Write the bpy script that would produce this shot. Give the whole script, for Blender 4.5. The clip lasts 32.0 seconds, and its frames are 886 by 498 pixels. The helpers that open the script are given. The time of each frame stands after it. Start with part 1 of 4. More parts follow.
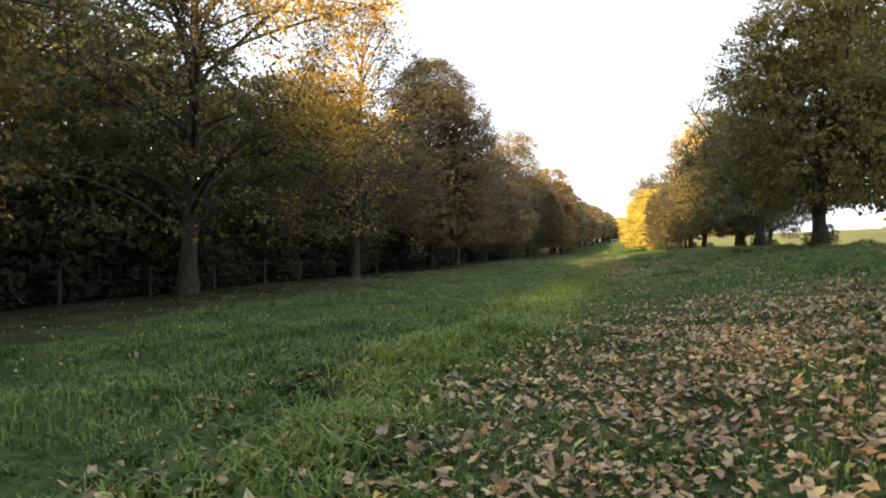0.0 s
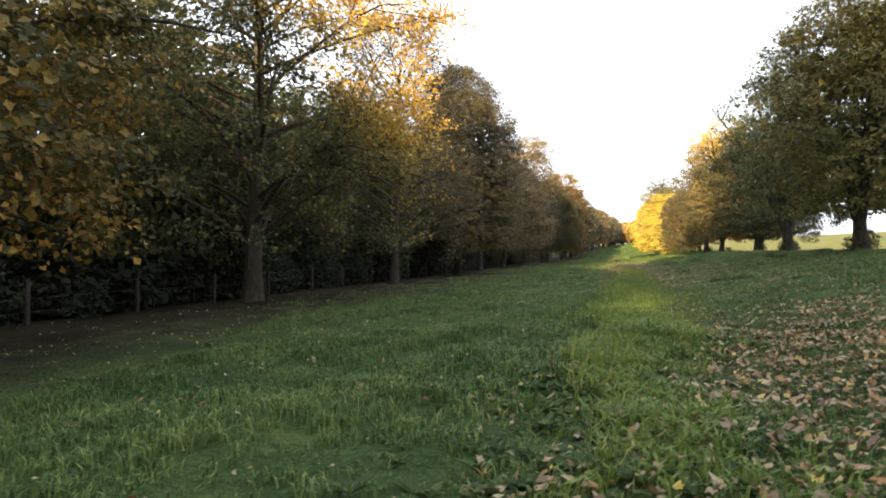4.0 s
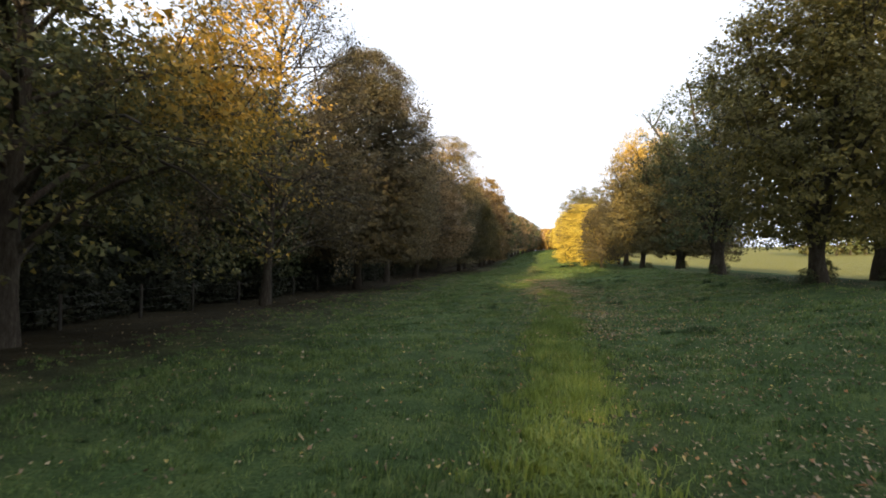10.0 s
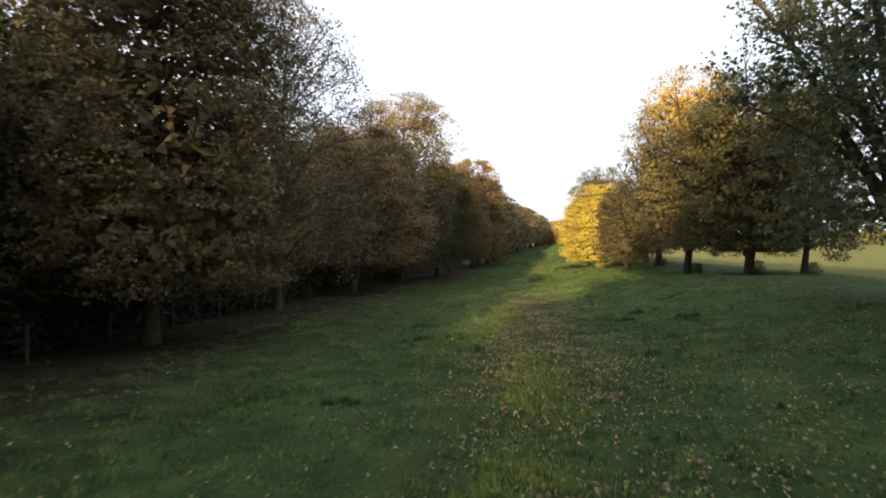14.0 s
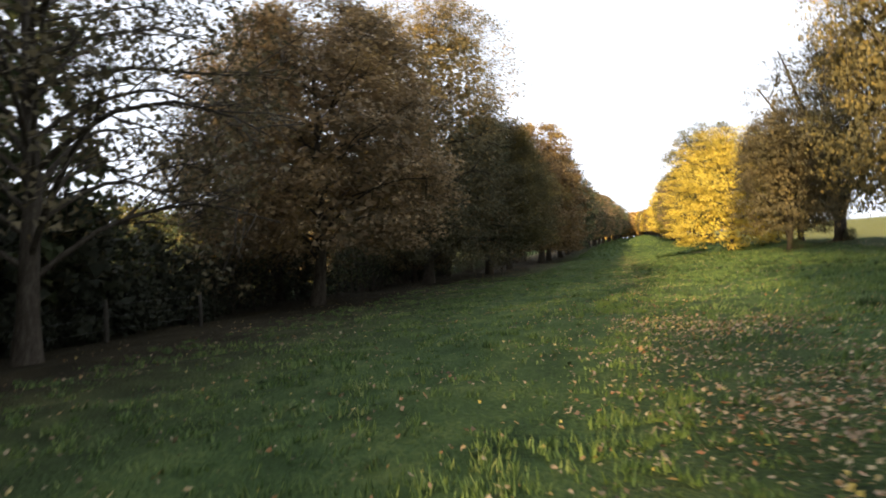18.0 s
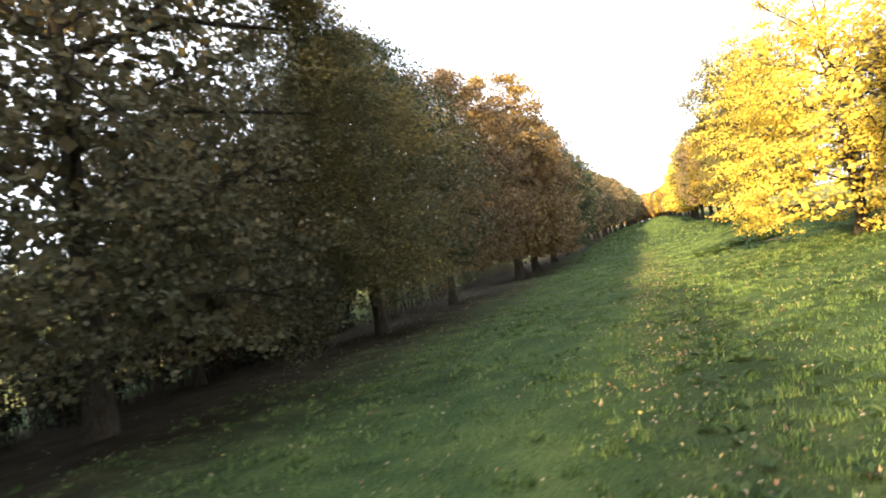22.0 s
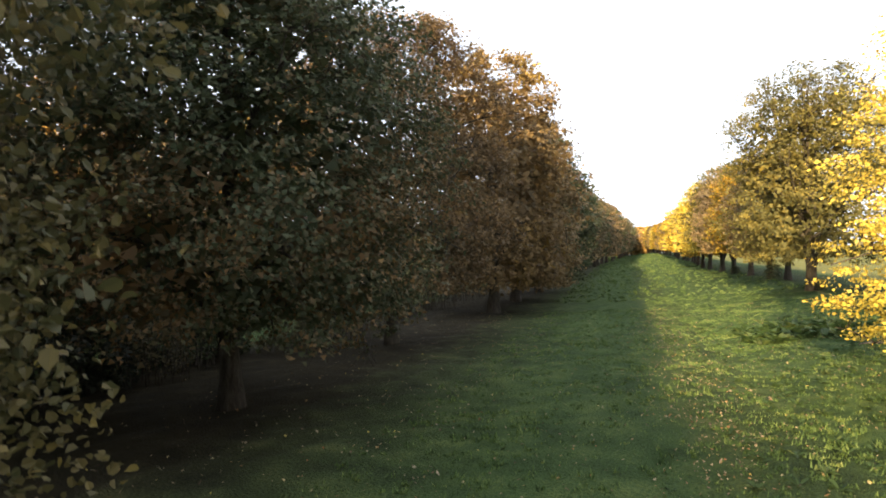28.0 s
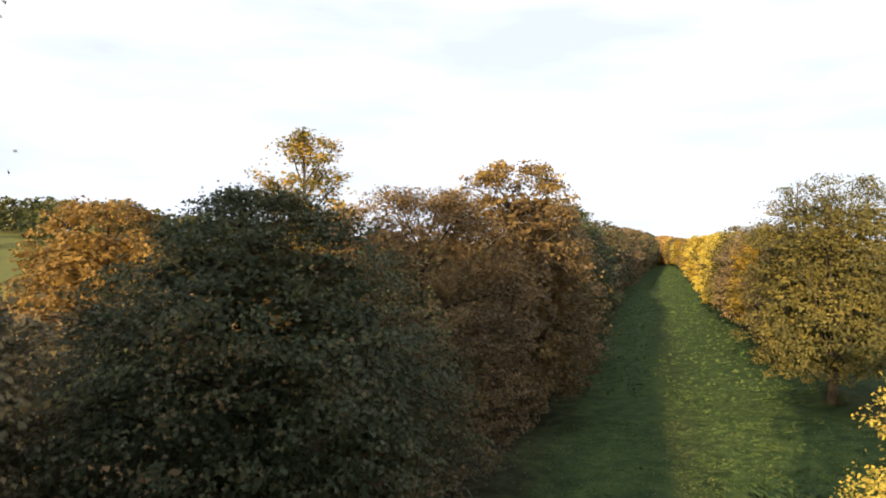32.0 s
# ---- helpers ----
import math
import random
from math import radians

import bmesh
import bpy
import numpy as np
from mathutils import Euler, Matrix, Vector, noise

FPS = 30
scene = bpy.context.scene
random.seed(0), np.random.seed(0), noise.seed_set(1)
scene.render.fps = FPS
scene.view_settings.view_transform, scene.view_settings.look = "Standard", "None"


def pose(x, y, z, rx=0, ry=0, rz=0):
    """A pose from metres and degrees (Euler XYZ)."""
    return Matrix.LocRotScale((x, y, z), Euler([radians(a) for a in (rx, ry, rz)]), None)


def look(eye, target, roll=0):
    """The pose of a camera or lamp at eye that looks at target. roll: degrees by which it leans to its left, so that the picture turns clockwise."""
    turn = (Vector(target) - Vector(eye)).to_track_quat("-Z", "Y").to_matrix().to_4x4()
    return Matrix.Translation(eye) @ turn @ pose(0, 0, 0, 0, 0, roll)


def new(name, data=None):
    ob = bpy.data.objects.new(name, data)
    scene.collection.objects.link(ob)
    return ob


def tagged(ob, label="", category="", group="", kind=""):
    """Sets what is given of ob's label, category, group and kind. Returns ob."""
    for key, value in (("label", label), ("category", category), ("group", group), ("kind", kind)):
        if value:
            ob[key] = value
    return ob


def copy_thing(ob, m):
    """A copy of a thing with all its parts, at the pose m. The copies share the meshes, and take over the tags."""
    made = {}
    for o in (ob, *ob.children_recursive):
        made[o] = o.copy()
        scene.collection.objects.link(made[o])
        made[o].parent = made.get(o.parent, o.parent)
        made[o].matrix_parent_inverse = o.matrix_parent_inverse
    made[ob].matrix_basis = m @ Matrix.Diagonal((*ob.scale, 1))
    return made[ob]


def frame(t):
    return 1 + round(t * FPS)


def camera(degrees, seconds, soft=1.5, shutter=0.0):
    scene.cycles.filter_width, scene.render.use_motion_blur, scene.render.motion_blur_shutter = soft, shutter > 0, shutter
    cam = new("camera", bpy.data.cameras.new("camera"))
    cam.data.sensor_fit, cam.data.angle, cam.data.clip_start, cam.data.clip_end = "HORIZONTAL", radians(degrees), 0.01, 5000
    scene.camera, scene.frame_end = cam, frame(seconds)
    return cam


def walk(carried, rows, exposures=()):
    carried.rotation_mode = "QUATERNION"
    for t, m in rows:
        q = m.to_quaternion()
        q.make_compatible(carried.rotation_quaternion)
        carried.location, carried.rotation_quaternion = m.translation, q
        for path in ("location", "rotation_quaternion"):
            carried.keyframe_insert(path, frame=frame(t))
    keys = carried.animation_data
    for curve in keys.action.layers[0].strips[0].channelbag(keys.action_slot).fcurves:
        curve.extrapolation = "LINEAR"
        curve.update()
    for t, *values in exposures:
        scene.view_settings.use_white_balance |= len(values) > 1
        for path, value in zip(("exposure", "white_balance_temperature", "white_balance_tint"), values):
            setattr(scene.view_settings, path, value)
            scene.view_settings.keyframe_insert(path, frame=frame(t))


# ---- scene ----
cam = camera(69.2, 32.0, soft=1.8, shutter=0.3)
# seconds, eye x y z, then yaw, pitch and roll in degrees; the avenue runs along +y
ROWS = [
    (0.0, -0.16, 0.31, 0.96, 14.81, 0.20, 0.20),
    (0.5, -0.13, 0.32, 0.96, 14.77, 0.33, 8.96),
    (1.0, -0.66, 0.08, 1.01, 14.63, 0.18, 13.57),
    (1.5, -1.99, -0.18, 1.03, 14.28, -0.00, 10.18),
    (2.0, -3.18, -0.61, 0.97, 14.19, -0.15, -2.12),
    (2.5, -3.49, -0.78, 0.90, 14.40, 0.01, -7.82),
    (3.0, -2.80, -1.00, 0.94, 15.04, 0.17, -9.58),
    (3.5, -2.08, -0.64, 0.89, 14.97, 0.49, -2.56),
    (5.5, -1.61, -0.44, 1.66, 15.06, 0.75, 1.87),
    (6.0, -1.72, -0.05, 1.66, 15.24, 0.66, 2.03),
    (6.5, -1.86, 0.66, 1.67, 15.53, 0.61, 2.08),
    (7.0, -2.00, 1.46, 1.72, 14.16, 0.63, 2.11),
    (7.5, -2.04, 1.85, 1.73, 9.05, 0.96, 2.51),
    (8.0, -1.99, 1.92, 1.71, 7.84, 1.00, 2.88),
    (8.5, -1.97, 2.25, 1.68, 7.73, 0.96, 2.95),
    (9.0, -1.99, 3.01, 1.69, 7.75, 0.86, 2.62),
    (9.5, -1.95, 4.02, 1.73, 7.84, 0.78, 2.05),
    (10.0, -1.87, 5.39, 1.76, 8.05, 0.80, 1.85),
    (10.5, -1.79, 6.95, 1.84, 8.25, 0.71, 1.84),
    (11.0, -1.68, 8.92, 1.94, 8.43, 0.63, 1.69),
    (11.5, -1.56, 11.30, 1.98, 8.58, 0.61, 1.52),
    (12.0, -1.43, 14.08, 1.94, 8.72, 0.63, 1.42),
    (12.5, -1.20, 17.61, 1.79, 8.90, 0.74, 2.02),
    (13.0, -1.05, 20.18, 1.82, 9.03, 0.80, 1.52),
    (13.5, -0.86, 23.23, 2.34, 9.11, 0.39, 0.85),
    (14.0, -0.71, 26.28, 2.53, 9.08, 0.36, 0.48),
    (14.5, -0.55, 29.39, 2.67, 9.08, 0.30, 0.42),
    (16.5, -0.92, 38.63, 1.63, 8.11, 0.96, -0.63),
    (17.0, -0.76, 41.27, 1.44, 16.70, 1.16, 9.12),
    (17.5, -1.47, 43.59, 1.47, 17.47, 1.04, 9.26),
    (18.0, -2.45, 45.83, 1.48, 15.49, 0.69, -2.07),
    (18.5, -2.83, 48.55, 1.49, 14.00, 0.71, -9.74),
    (19.0, -2.67, 51.63, 1.61, 15.33, 0.96, -6.74),
    (19.5, -2.63, 54.88, 1.74, 17.58, 1.06, 4.17),
    (20.0, -3.10, 57.99, 1.88, 17.93, 0.97, 6.66),
    (20.5, -3.73, 61.01, 2.03, 15.81, 0.82, -4.36),
    (21.0, -3.75, 64.20, 2.17, 15.16, 1.05, -11.53),
    (21.5, -3.11, 67.35, 2.25, 16.42, 1.20, -9.45),
    (22.0, -2.10, 70.10, 2.29, 16.87, 1.47, -9.22),
    (22.5, -1.00, 72.55, 2.34, 17.10, 1.53, 3.42),
    (23.0, -0.38, 74.96, 2.44, 18.56, 1.55, 9.50),
    (23.5, -0.63, 77.17, 2.55, 17.39, 1.48, 4.74),
    (24.0, -0.84, 78.79, 2.60, 17.00, 1.55, 2.11),
    (24.5, -0.70, 79.64, 2.62, 16.64, 1.50, 1.14),
    (26.5, -2.02, 80.01, 2.94, 15.28, 1.27, 1.99),
    (27.0, -3.05, 80.27, 3.02, 15.21, 1.46, 0.25),
    (27.5, -3.44, 80.40, 3.16, 15.32, 1.36, 0.22),
    (28.0, -3.50, 80.35, 3.34, 15.71, 1.27, 0.42),
    (28.5, -3.55, 80.10, 4.06, 16.67, 1.20, 0.57),
    (29.0, -3.70, 80.25, 4.37, 16.76, 1.08, -1.33),
    (29.5, -3.62, 80.45, 4.43, 16.88, 1.06, -1.42),
    (30.0, -3.56, 80.22, 5.08, 17.09, 1.13, -0.18),
    (30.5, -3.67, 80.23, 6.29, 17.12, 0.85, 1.01),
    (31.0, -3.64, 80.02, 7.55, 17.19, 0.89, 0.99),
    (31.5, -3.58, 79.86, 8.86, 17.26, 0.89, 0.75),
    (32.0, -3.47, 79.74, 10.26, 17.43, 0.71, 0.79),
]


def heading(x, y, z, yaw, pitch, roll):
    a, b = radians(yaw), radians(pitch)
    way = Vector((-math.sin(a) * math.cos(b), math.cos(a) * math.cos(b), math.sin(b)))
    return look((x, y, z), Vector((x, y, z)) + 5 * way, roll)


EXPOSURES = [(0.0, 2.38), (3.0, 2.48), (6.0, 2.63), (7.0, 2.45), (8.0, 2.25), (9.0, 2.0), (14.0, 1.79), (17.0, 1.55), (18.0, 1.95), (19.0, 2.3), (22.0, 2.95), (24.0, 2.42), (28.0, 2.35), (30.0, 2.45), (32.0, 1.6)]
walk(cam, [(t, heading(*row)) for t, *row in ROWS], EXPOSURES)

# ---- sky and sun: a low sun behind the camera, shining along the avenue ----
SUN_ELEVATION, SUN_TURN = 10.0, 6.6     # degrees; the light travels along +y, turned a little to +x
world = bpy.data.worlds.new("sky")
scene.world = world
world.use_nodes = True
wn, wl = world.node_tree.nodes, world.node_tree.links
wn.clear()
sky = wn.new("ShaderNodeTexSky")
sky.sky_type, sky.sun_disc = "NISHITA", False
sky.sun_elevation, sky.sun_rotation = radians(SUN_ELEVATION), radians(180 + SUN_TURN)
sky.air_density, sky.dust_density, sky.ozone_density = 1.0, 2.0, 1.0
coord, mapping = wn.new("ShaderNodeTexCoord"), wn.new("ShaderNodeMapping")
mapping.inputs["Scale"].default_value = (2.0, 2.0, 9.0)
cloud = wn.new("ShaderNodeTexNoise")
cloud.inputs["Scale"].default_value, cloud.inputs["Detail"].default_value = 1.6, 6.0
veil = wn.new("ShaderNodeMapRange")
veil.inputs["From Min"].default_value, veil.inputs["From Max"].default_value = 0.36, 0.62
veil.inputs["To Min"].default_value, veil.inputs["To Max"].default_value = 0.72, 0.985
gain = wn.new("ShaderNodeVectorMath")
gain.operation = "MULTIPLY"
gain.inputs[1].default_value = (0.038, 0.038, 0.038)
haze = wn.new("ShaderNodeMix")
haze.data_type = "RGBA"
haze.inputs[7].default_value = (0.376, 0.398, 0.448, 1)
back = wn.new("ShaderNodeBackground")
out = wn.new("ShaderNodeOutputWorld")
wl.new(coord.outputs["Generated"], mapping.inputs["Vector"])
wl.new(mapping.outputs[0], cloud.inputs["Vector"])
wl.new(cloud.outputs["Fac"], veil.inputs["Value"])
wl.new(veil.outputs[0], haze.inputs[0])
wl.new(sky.outputs[0], gain.inputs[0])
wl.new(gain.outputs[0], haze.inputs[6])
wl.new(haze.outputs[2], back.inputs["Color"])
wl.new(back.outputs[0], out.inputs["Surface"])
back.inputs["Strength"].default_value = 1.0

lamp = bpy.data.lights.new("sun", "SUN")
lamp.energy, lamp.angle, lamp.color = 3.6, radians(0.8), (1.0, 0.75, 0.41)
sun = new("sun", lamp)
turn, rise = radians(SUN_TURN), radians(SUN_ELEVATION)
sun.matrix_world = look((0, -60, 40), Vector((0, -60, 40)) + Vector((math.sin(turn) * math.cos(rise), math.cos(turn) * math.cos(rise), -math.sin(rise))))


# ---- materials ----
def nodes_of(name):
    m = bpy.data.materials.new(name)
    m.use_nodes = True
    n, l = m.node_tree.nodes, m.node_tree.links
    n.clear()
    return m, n, l


def ramp_node(n, stops):
    r = n.new("ShaderNodeValToRGB")
    while len(r.color_ramp.elements) < len(stops):
        r.color_ramp.elements.new(0.5)
    for e, (at, c) in zip(r.color_ramp.elements, stops):
        e.position, e.color = at, (*c, 1)
    return r


def leaf_material(name, stops, through_light=0.35, clump=0.35, drift=0.55, turning=None):
    """Leaves: a colour for each leaf out of a ramp, drifting from spray to spray, with light passing through."""
    m, n, l = nodes_of(name)
    geo, obi, tc = n.new("ShaderNodeNewGeometry"), n.new("ShaderNodeObjectInfo"), n.new("ShaderNodeTexCoord")
    noise_a = n.new("ShaderNodeTexNoise")
    noise_a.inputs["Scale"].default_value, noise_a.inputs["Detail"].default_value = clump, 3
    shift = n.new("ShaderNodeVectorMath")
    shift.operation = "ADD"
    offset = n.new("ShaderNodeMath")
    offset.operation, offset.inputs[1].default_value = "MULTIPLY", 91.0
    l.new(obi.outputs["Random"], offset.inputs[0])
    l.new(tc.outputs["Object"], shift.inputs[0])
    l.new(offset.outputs[0], shift.inputs[1])
    l.new(shift.outputs[0], noise_a.inputs["Vector"])
    spread = n.new("ShaderNodeMapRange")
    spread.inputs["From Min"].default_value, spread.inputs["From Max"].default_value = 0.3, 0.7
    l.new(noise_a.outputs["Fac"], spread.inputs["Value"])
    mix = n.new("ShaderNodeMix")
    mix.inputs[0].default_value = drift
    l.new(geo.outputs["Random Per Island"], mix.inputs[2])
    l.new(spread.outputs[0], mix.inputs[3])
    ramp = ramp_node(n, stops)
    share = mix.outputs[0]
    # turning shifts the ramp along a crown: leaf colour, and sunlit tops painted in
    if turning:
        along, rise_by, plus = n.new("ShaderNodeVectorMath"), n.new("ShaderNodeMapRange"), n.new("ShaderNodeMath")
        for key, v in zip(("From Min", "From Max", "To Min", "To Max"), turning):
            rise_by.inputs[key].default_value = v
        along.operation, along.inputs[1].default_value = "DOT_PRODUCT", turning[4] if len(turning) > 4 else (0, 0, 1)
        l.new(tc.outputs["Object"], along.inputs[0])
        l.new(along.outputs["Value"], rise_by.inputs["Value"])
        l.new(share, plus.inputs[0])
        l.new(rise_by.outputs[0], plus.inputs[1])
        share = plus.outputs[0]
    l.new(share, ramp.inputs[0])
    p = n.new("ShaderNodeBsdfPrincipled")
    p.inputs["Roughness"].default_value = 0.62
    p.inputs["Specular IOR Level"].default_value = 0.25
    t = n.new("ShaderNodeBsdfTranslucent")
    s, o = n.new("ShaderNodeMixShader"), n.new("ShaderNodeOutputMaterial")
    s.inputs[0].default_value = through_light
    l.new(ramp.outputs[0], p.inputs["Base Color"])
    l.new(ramp.outputs[0], t.inputs["Color"])
    l.new(p.outputs[0], s.inputs[1])
    l.new(t.outputs[0], s.inputs[2])
    l.new(s.outputs[0], o.inputs[0])
    return m


def rough_material(name, stops, scale=3.0, detail=8.0, rough=0.9, bump=0.3, stretch=(1, 1, 1), fine=14.0):
    """A dull natural surface: two scales of noise through a ramp, with relief."""
    m, n, l = nodes_of(name)
    tc, mp = n.new("ShaderNodeTexCoord"), n.new("ShaderNodeMapping")
    mp.inputs["Scale"].default_value = stretch
    a, b = n.new("ShaderNodeTexNoise"), n.new("ShaderNodeTexNoise")
    a.inputs["Scale"].default_value, a.inputs["Detail"].default_value = scale, detail
    b.inputs["Scale"].default_value, b.inputs["Detail"].default_value = fine, 4
    mix = n.new("ShaderNodeMix")
    mix.inputs[0].default_value = 0.45
    ramp = ramp_node(n, stops)
    p, o, bp = n.new("ShaderNodeBsdfPrincipled"), n.new("ShaderNodeOutputMaterial"), n.new("ShaderNodeBump")
    p.inputs["Roughness"].default_value = rough
    p.inputs["Specular IOR Level"].default_value = 0.15
    bp.inputs["Strength"].default_value, bp.inputs["Distance"].default_value = bump, 0.05
    l.new(tc.outputs["Object"], mp.inputs[0])
    l.new(mp.outputs[0], a.inputs["Vector"])
    l.new(mp.outputs[0], b.inputs["Vector"])
    l.new(a.outputs["Fac"], mix.inputs[2])
    l.new(b.outputs["Fac"], mix.inputs[3])
    l.new(mix.outputs[0], ramp.inputs[0])
    l.new(mix.outputs[0], bp.inputs["Height"])
    l.new(bp.outputs[0], p.inputs["Normal"])
    l.new(ramp.outputs[0], p.inputs["Base Color"])
    l.new(p.outputs[0], o.inputs[0])
    return m


BARK = rough_material("bark", [(0.3, (0.022, 0.018, 0.013)), (0.5, (0.055, 0.046, 0.034)), (0.7, (0.10, 0.088, 0.07))], 4.0, stretch=(3, 3, 0.7), bump=0.9)
PALE_BARK = rough_material("pale_bark", [(0.3, (0.07, 0.06, 0.045)), (0.5, (0.16, 0.14, 0.11)), (0.7, (0.24, 0.22, 0.18))], 4.0, stretch=(3, 3, 0.7), bump=0.9)
POST_WOOD = rough_material("weathered_post_wood", [(0.3, (0.025, 0.023, 0.019)), (0.7, (0.07, 0.063, 0.05))], 6.0, stretch=(4, 4, 0.6), bump=0.5)
WIRE = rough_material("galvanised_wire", [(0.3, (0.038, 0.038, 0.038)), (0.7, (0.2, 0.2, 0.2))], 6.0, rough=0.5)

OLIVE = leaf_material("olive_green_leaves", [(0.0, (0.052, 0.066, 0.024)), (0.4, (0.122, 0.128, 0.038)), (0.72, (0.2, 0.172, 0.046)), (1.0, (0.36, 0.27, 0.06))])
GREEN = leaf_material("dark_green_leaves", [(0.0, (0.036, 0.052, 0.026)), (0.5, (0.082, 0.1, 0.044)), (0.82, (0.135, 0.133, 0.055)), (1.0, (0.23, 0.175, 0.062))])
RUST = leaf_material("rust_brown_leaves", [(0.0, (0.092, 0.08, 0.054)), (0.4, (0.21, 0.155, 0.086)), (0.75, (0.32, 0.22, 0.106)), (1.0, (0.44, 0.31, 0.12))])
BROWN = leaf_material("dull_brown_green_leaves", [(0.0, (0.05, 0.05, 0.028)), (0.45, (0.108, 0.092, 0.048)), (0.8, (0.165, 0.128, 0.063)), (1.0, (0.225, 0.172, 0.078))])
GOLD = leaf_material("golden_yellow_leaves", [(0.0, (0.36, 0.25, 0.04)), (0.4, (0.58, 0.44, 0.075)), (0.8, (0.74, 0.61, 0.12)), (1.0, (0.82, 0.75, 0.24))], 0.42)
AMBER = leaf_material("amber_and_olive_leaves", [(0.0, (0.06, 0.07, 0.02)), (0.35, (0.16, 0.14, 0.03)), (0.65, (0.42, 0.26, 0.03)), (1.0, (0.60, 0.33, 0.04))])
OCHRE = leaf_material("ochre_leaves", [(0.0, (0.10, 0.07, 0.025)), (0.5, (0.24, 0.145, 0.04)), (1.0, (0.38, 0.24, 0.06))])
AUTUMN = leaf_material("olive_and_orange_leaves", [(0.0, (0.035, 0.036, 0.013)), (0.4, (0.085, 0.075, 0.022)), (0.65, (0.23, 0.15, 0.034)), (0.82, (0.45, 0.26, 0.048)), (1.0, (0.58, 0.3, 0.05))])
# the orange up one side of this crown is sunlight put into the ramp
DUSK = leaf_material("dark_olive_leaves_sunlit_above", [(0.0, (0.045, 0.054, 0.026)), (0.4, (0.098, 0.102, 0.04)), (0.6, (0.185, 0.16, 0.052)), (0.78, (0.33, 0.235, 0.052)), (1.0, (0.6, 0.36, 0.055))], turning=(5.6, 9.8, -0.16, 0.52, (-0.17, -0.98, 0.8)))
# gold towards the top paints in the sun that catches this crown
GILDED = leaf_material("olive_brown_leaves_sunlit_above", [(0.0, (0.06, 0.058, 0.03)), (0.4, (0.13, 0.11, 0.048)), (0.7, (0.25, 0.185, 0.058)), (1.0, (0.6, 0.41, 0.08))], turning=(5.5, 11.5, -0.12, 0.3))
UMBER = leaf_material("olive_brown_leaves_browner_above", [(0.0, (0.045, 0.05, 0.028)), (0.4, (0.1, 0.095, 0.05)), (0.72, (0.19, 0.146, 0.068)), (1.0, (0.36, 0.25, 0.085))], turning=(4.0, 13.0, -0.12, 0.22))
# a slight shift to gold with height stands for the sunlit upper crown
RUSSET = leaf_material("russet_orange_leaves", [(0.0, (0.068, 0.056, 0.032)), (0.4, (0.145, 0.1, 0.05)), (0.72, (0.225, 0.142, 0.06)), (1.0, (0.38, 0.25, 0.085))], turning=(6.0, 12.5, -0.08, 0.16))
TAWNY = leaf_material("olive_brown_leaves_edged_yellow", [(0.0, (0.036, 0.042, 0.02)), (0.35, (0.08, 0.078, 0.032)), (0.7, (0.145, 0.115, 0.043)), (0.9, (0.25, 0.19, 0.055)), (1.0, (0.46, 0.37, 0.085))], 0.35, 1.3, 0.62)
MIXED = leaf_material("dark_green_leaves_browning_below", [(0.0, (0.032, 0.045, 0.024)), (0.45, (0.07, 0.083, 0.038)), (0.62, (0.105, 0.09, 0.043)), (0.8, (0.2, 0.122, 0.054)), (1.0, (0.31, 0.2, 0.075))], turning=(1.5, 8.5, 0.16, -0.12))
# the golden crest is the sunlit treetop, coloured into the leaves
CRESTED = leaf_material("russet_leaves_sunlit_above", [(0.0, (0.066, 0.055, 0.03)), (0.4, (0.15, 0.102, 0.046)), (0.7, (0.24, 0.155, 0.06)), (0.88, (0.36, 0.24, 0.06)), (1.0, (0.58, 0.42, 0.1))], turning=(10.5, 13.2, -0.08, 0.3))
PALE_OLIVE = leaf_material("yellow_olive_leaves", [(0.0, (0.055, 0.058, 0.022)), (0.4, (0.12, 0.11, 0.036)), (0.75, (0.21, 0.17, 0.045)), (1.0, (0.40, 0.30, 0.06))])
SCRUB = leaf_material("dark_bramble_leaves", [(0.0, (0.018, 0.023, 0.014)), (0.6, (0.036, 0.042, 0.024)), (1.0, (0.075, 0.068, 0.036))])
FARWOOD = leaf_material("far_autumn_canopy", [(0.0, (0.09, 0.068, 0.03)), (0.35, (0.20, 0.125, 0.042)), (0.7, (0.33, 0.20, 0.06)), (1.0, (0.45, 0.31, 0.085))], 0.2, 0.05)
FARGREEN = leaf_material("far_green_canopy", [(0.0, (0.03, 0.042, 0.018)), (0.5, (0.07, 0.08, 0.025)), (1.0, (0.17, 0.12, 0.035))], 0.2, 0.05)
LITTER = leaf_material("fallen_leaves_tan_and_yellow", [(0.0, (0.0504, 0.0336, 0.021)), (0.16, (0.109, 0.0714, 0.0403)), (0.3, (0.185, 0.13, 0.0798)), (0.44, (0.275, 0.208, 0.125)), (0.54, (0.325, 0.262, 0.175)), (0.62, (0.252, 0.105, 0.0378)), (0.7, (0.319, 0.21, 0.084)), (0.8, (0.378, 0.311, 0.193)), (0.9, (0.42, 0.319, 0.063)), (1.0, (0.437, 0.395, 0.143))], 0.15, 6.0, 0.22)
BLADE = leaf_material("grass_blades", [(0.0, (0.022, 0.046, 0.016)), (0.3, (0.055, 0.098, 0.03)), (0.65, (0.122, 0.18, 0.05)), (0.85, (0.21, 0.255, 0.08)), (1.0, (0.32, 0.33, 0.13))], 0.35, 0.9, 0.4)


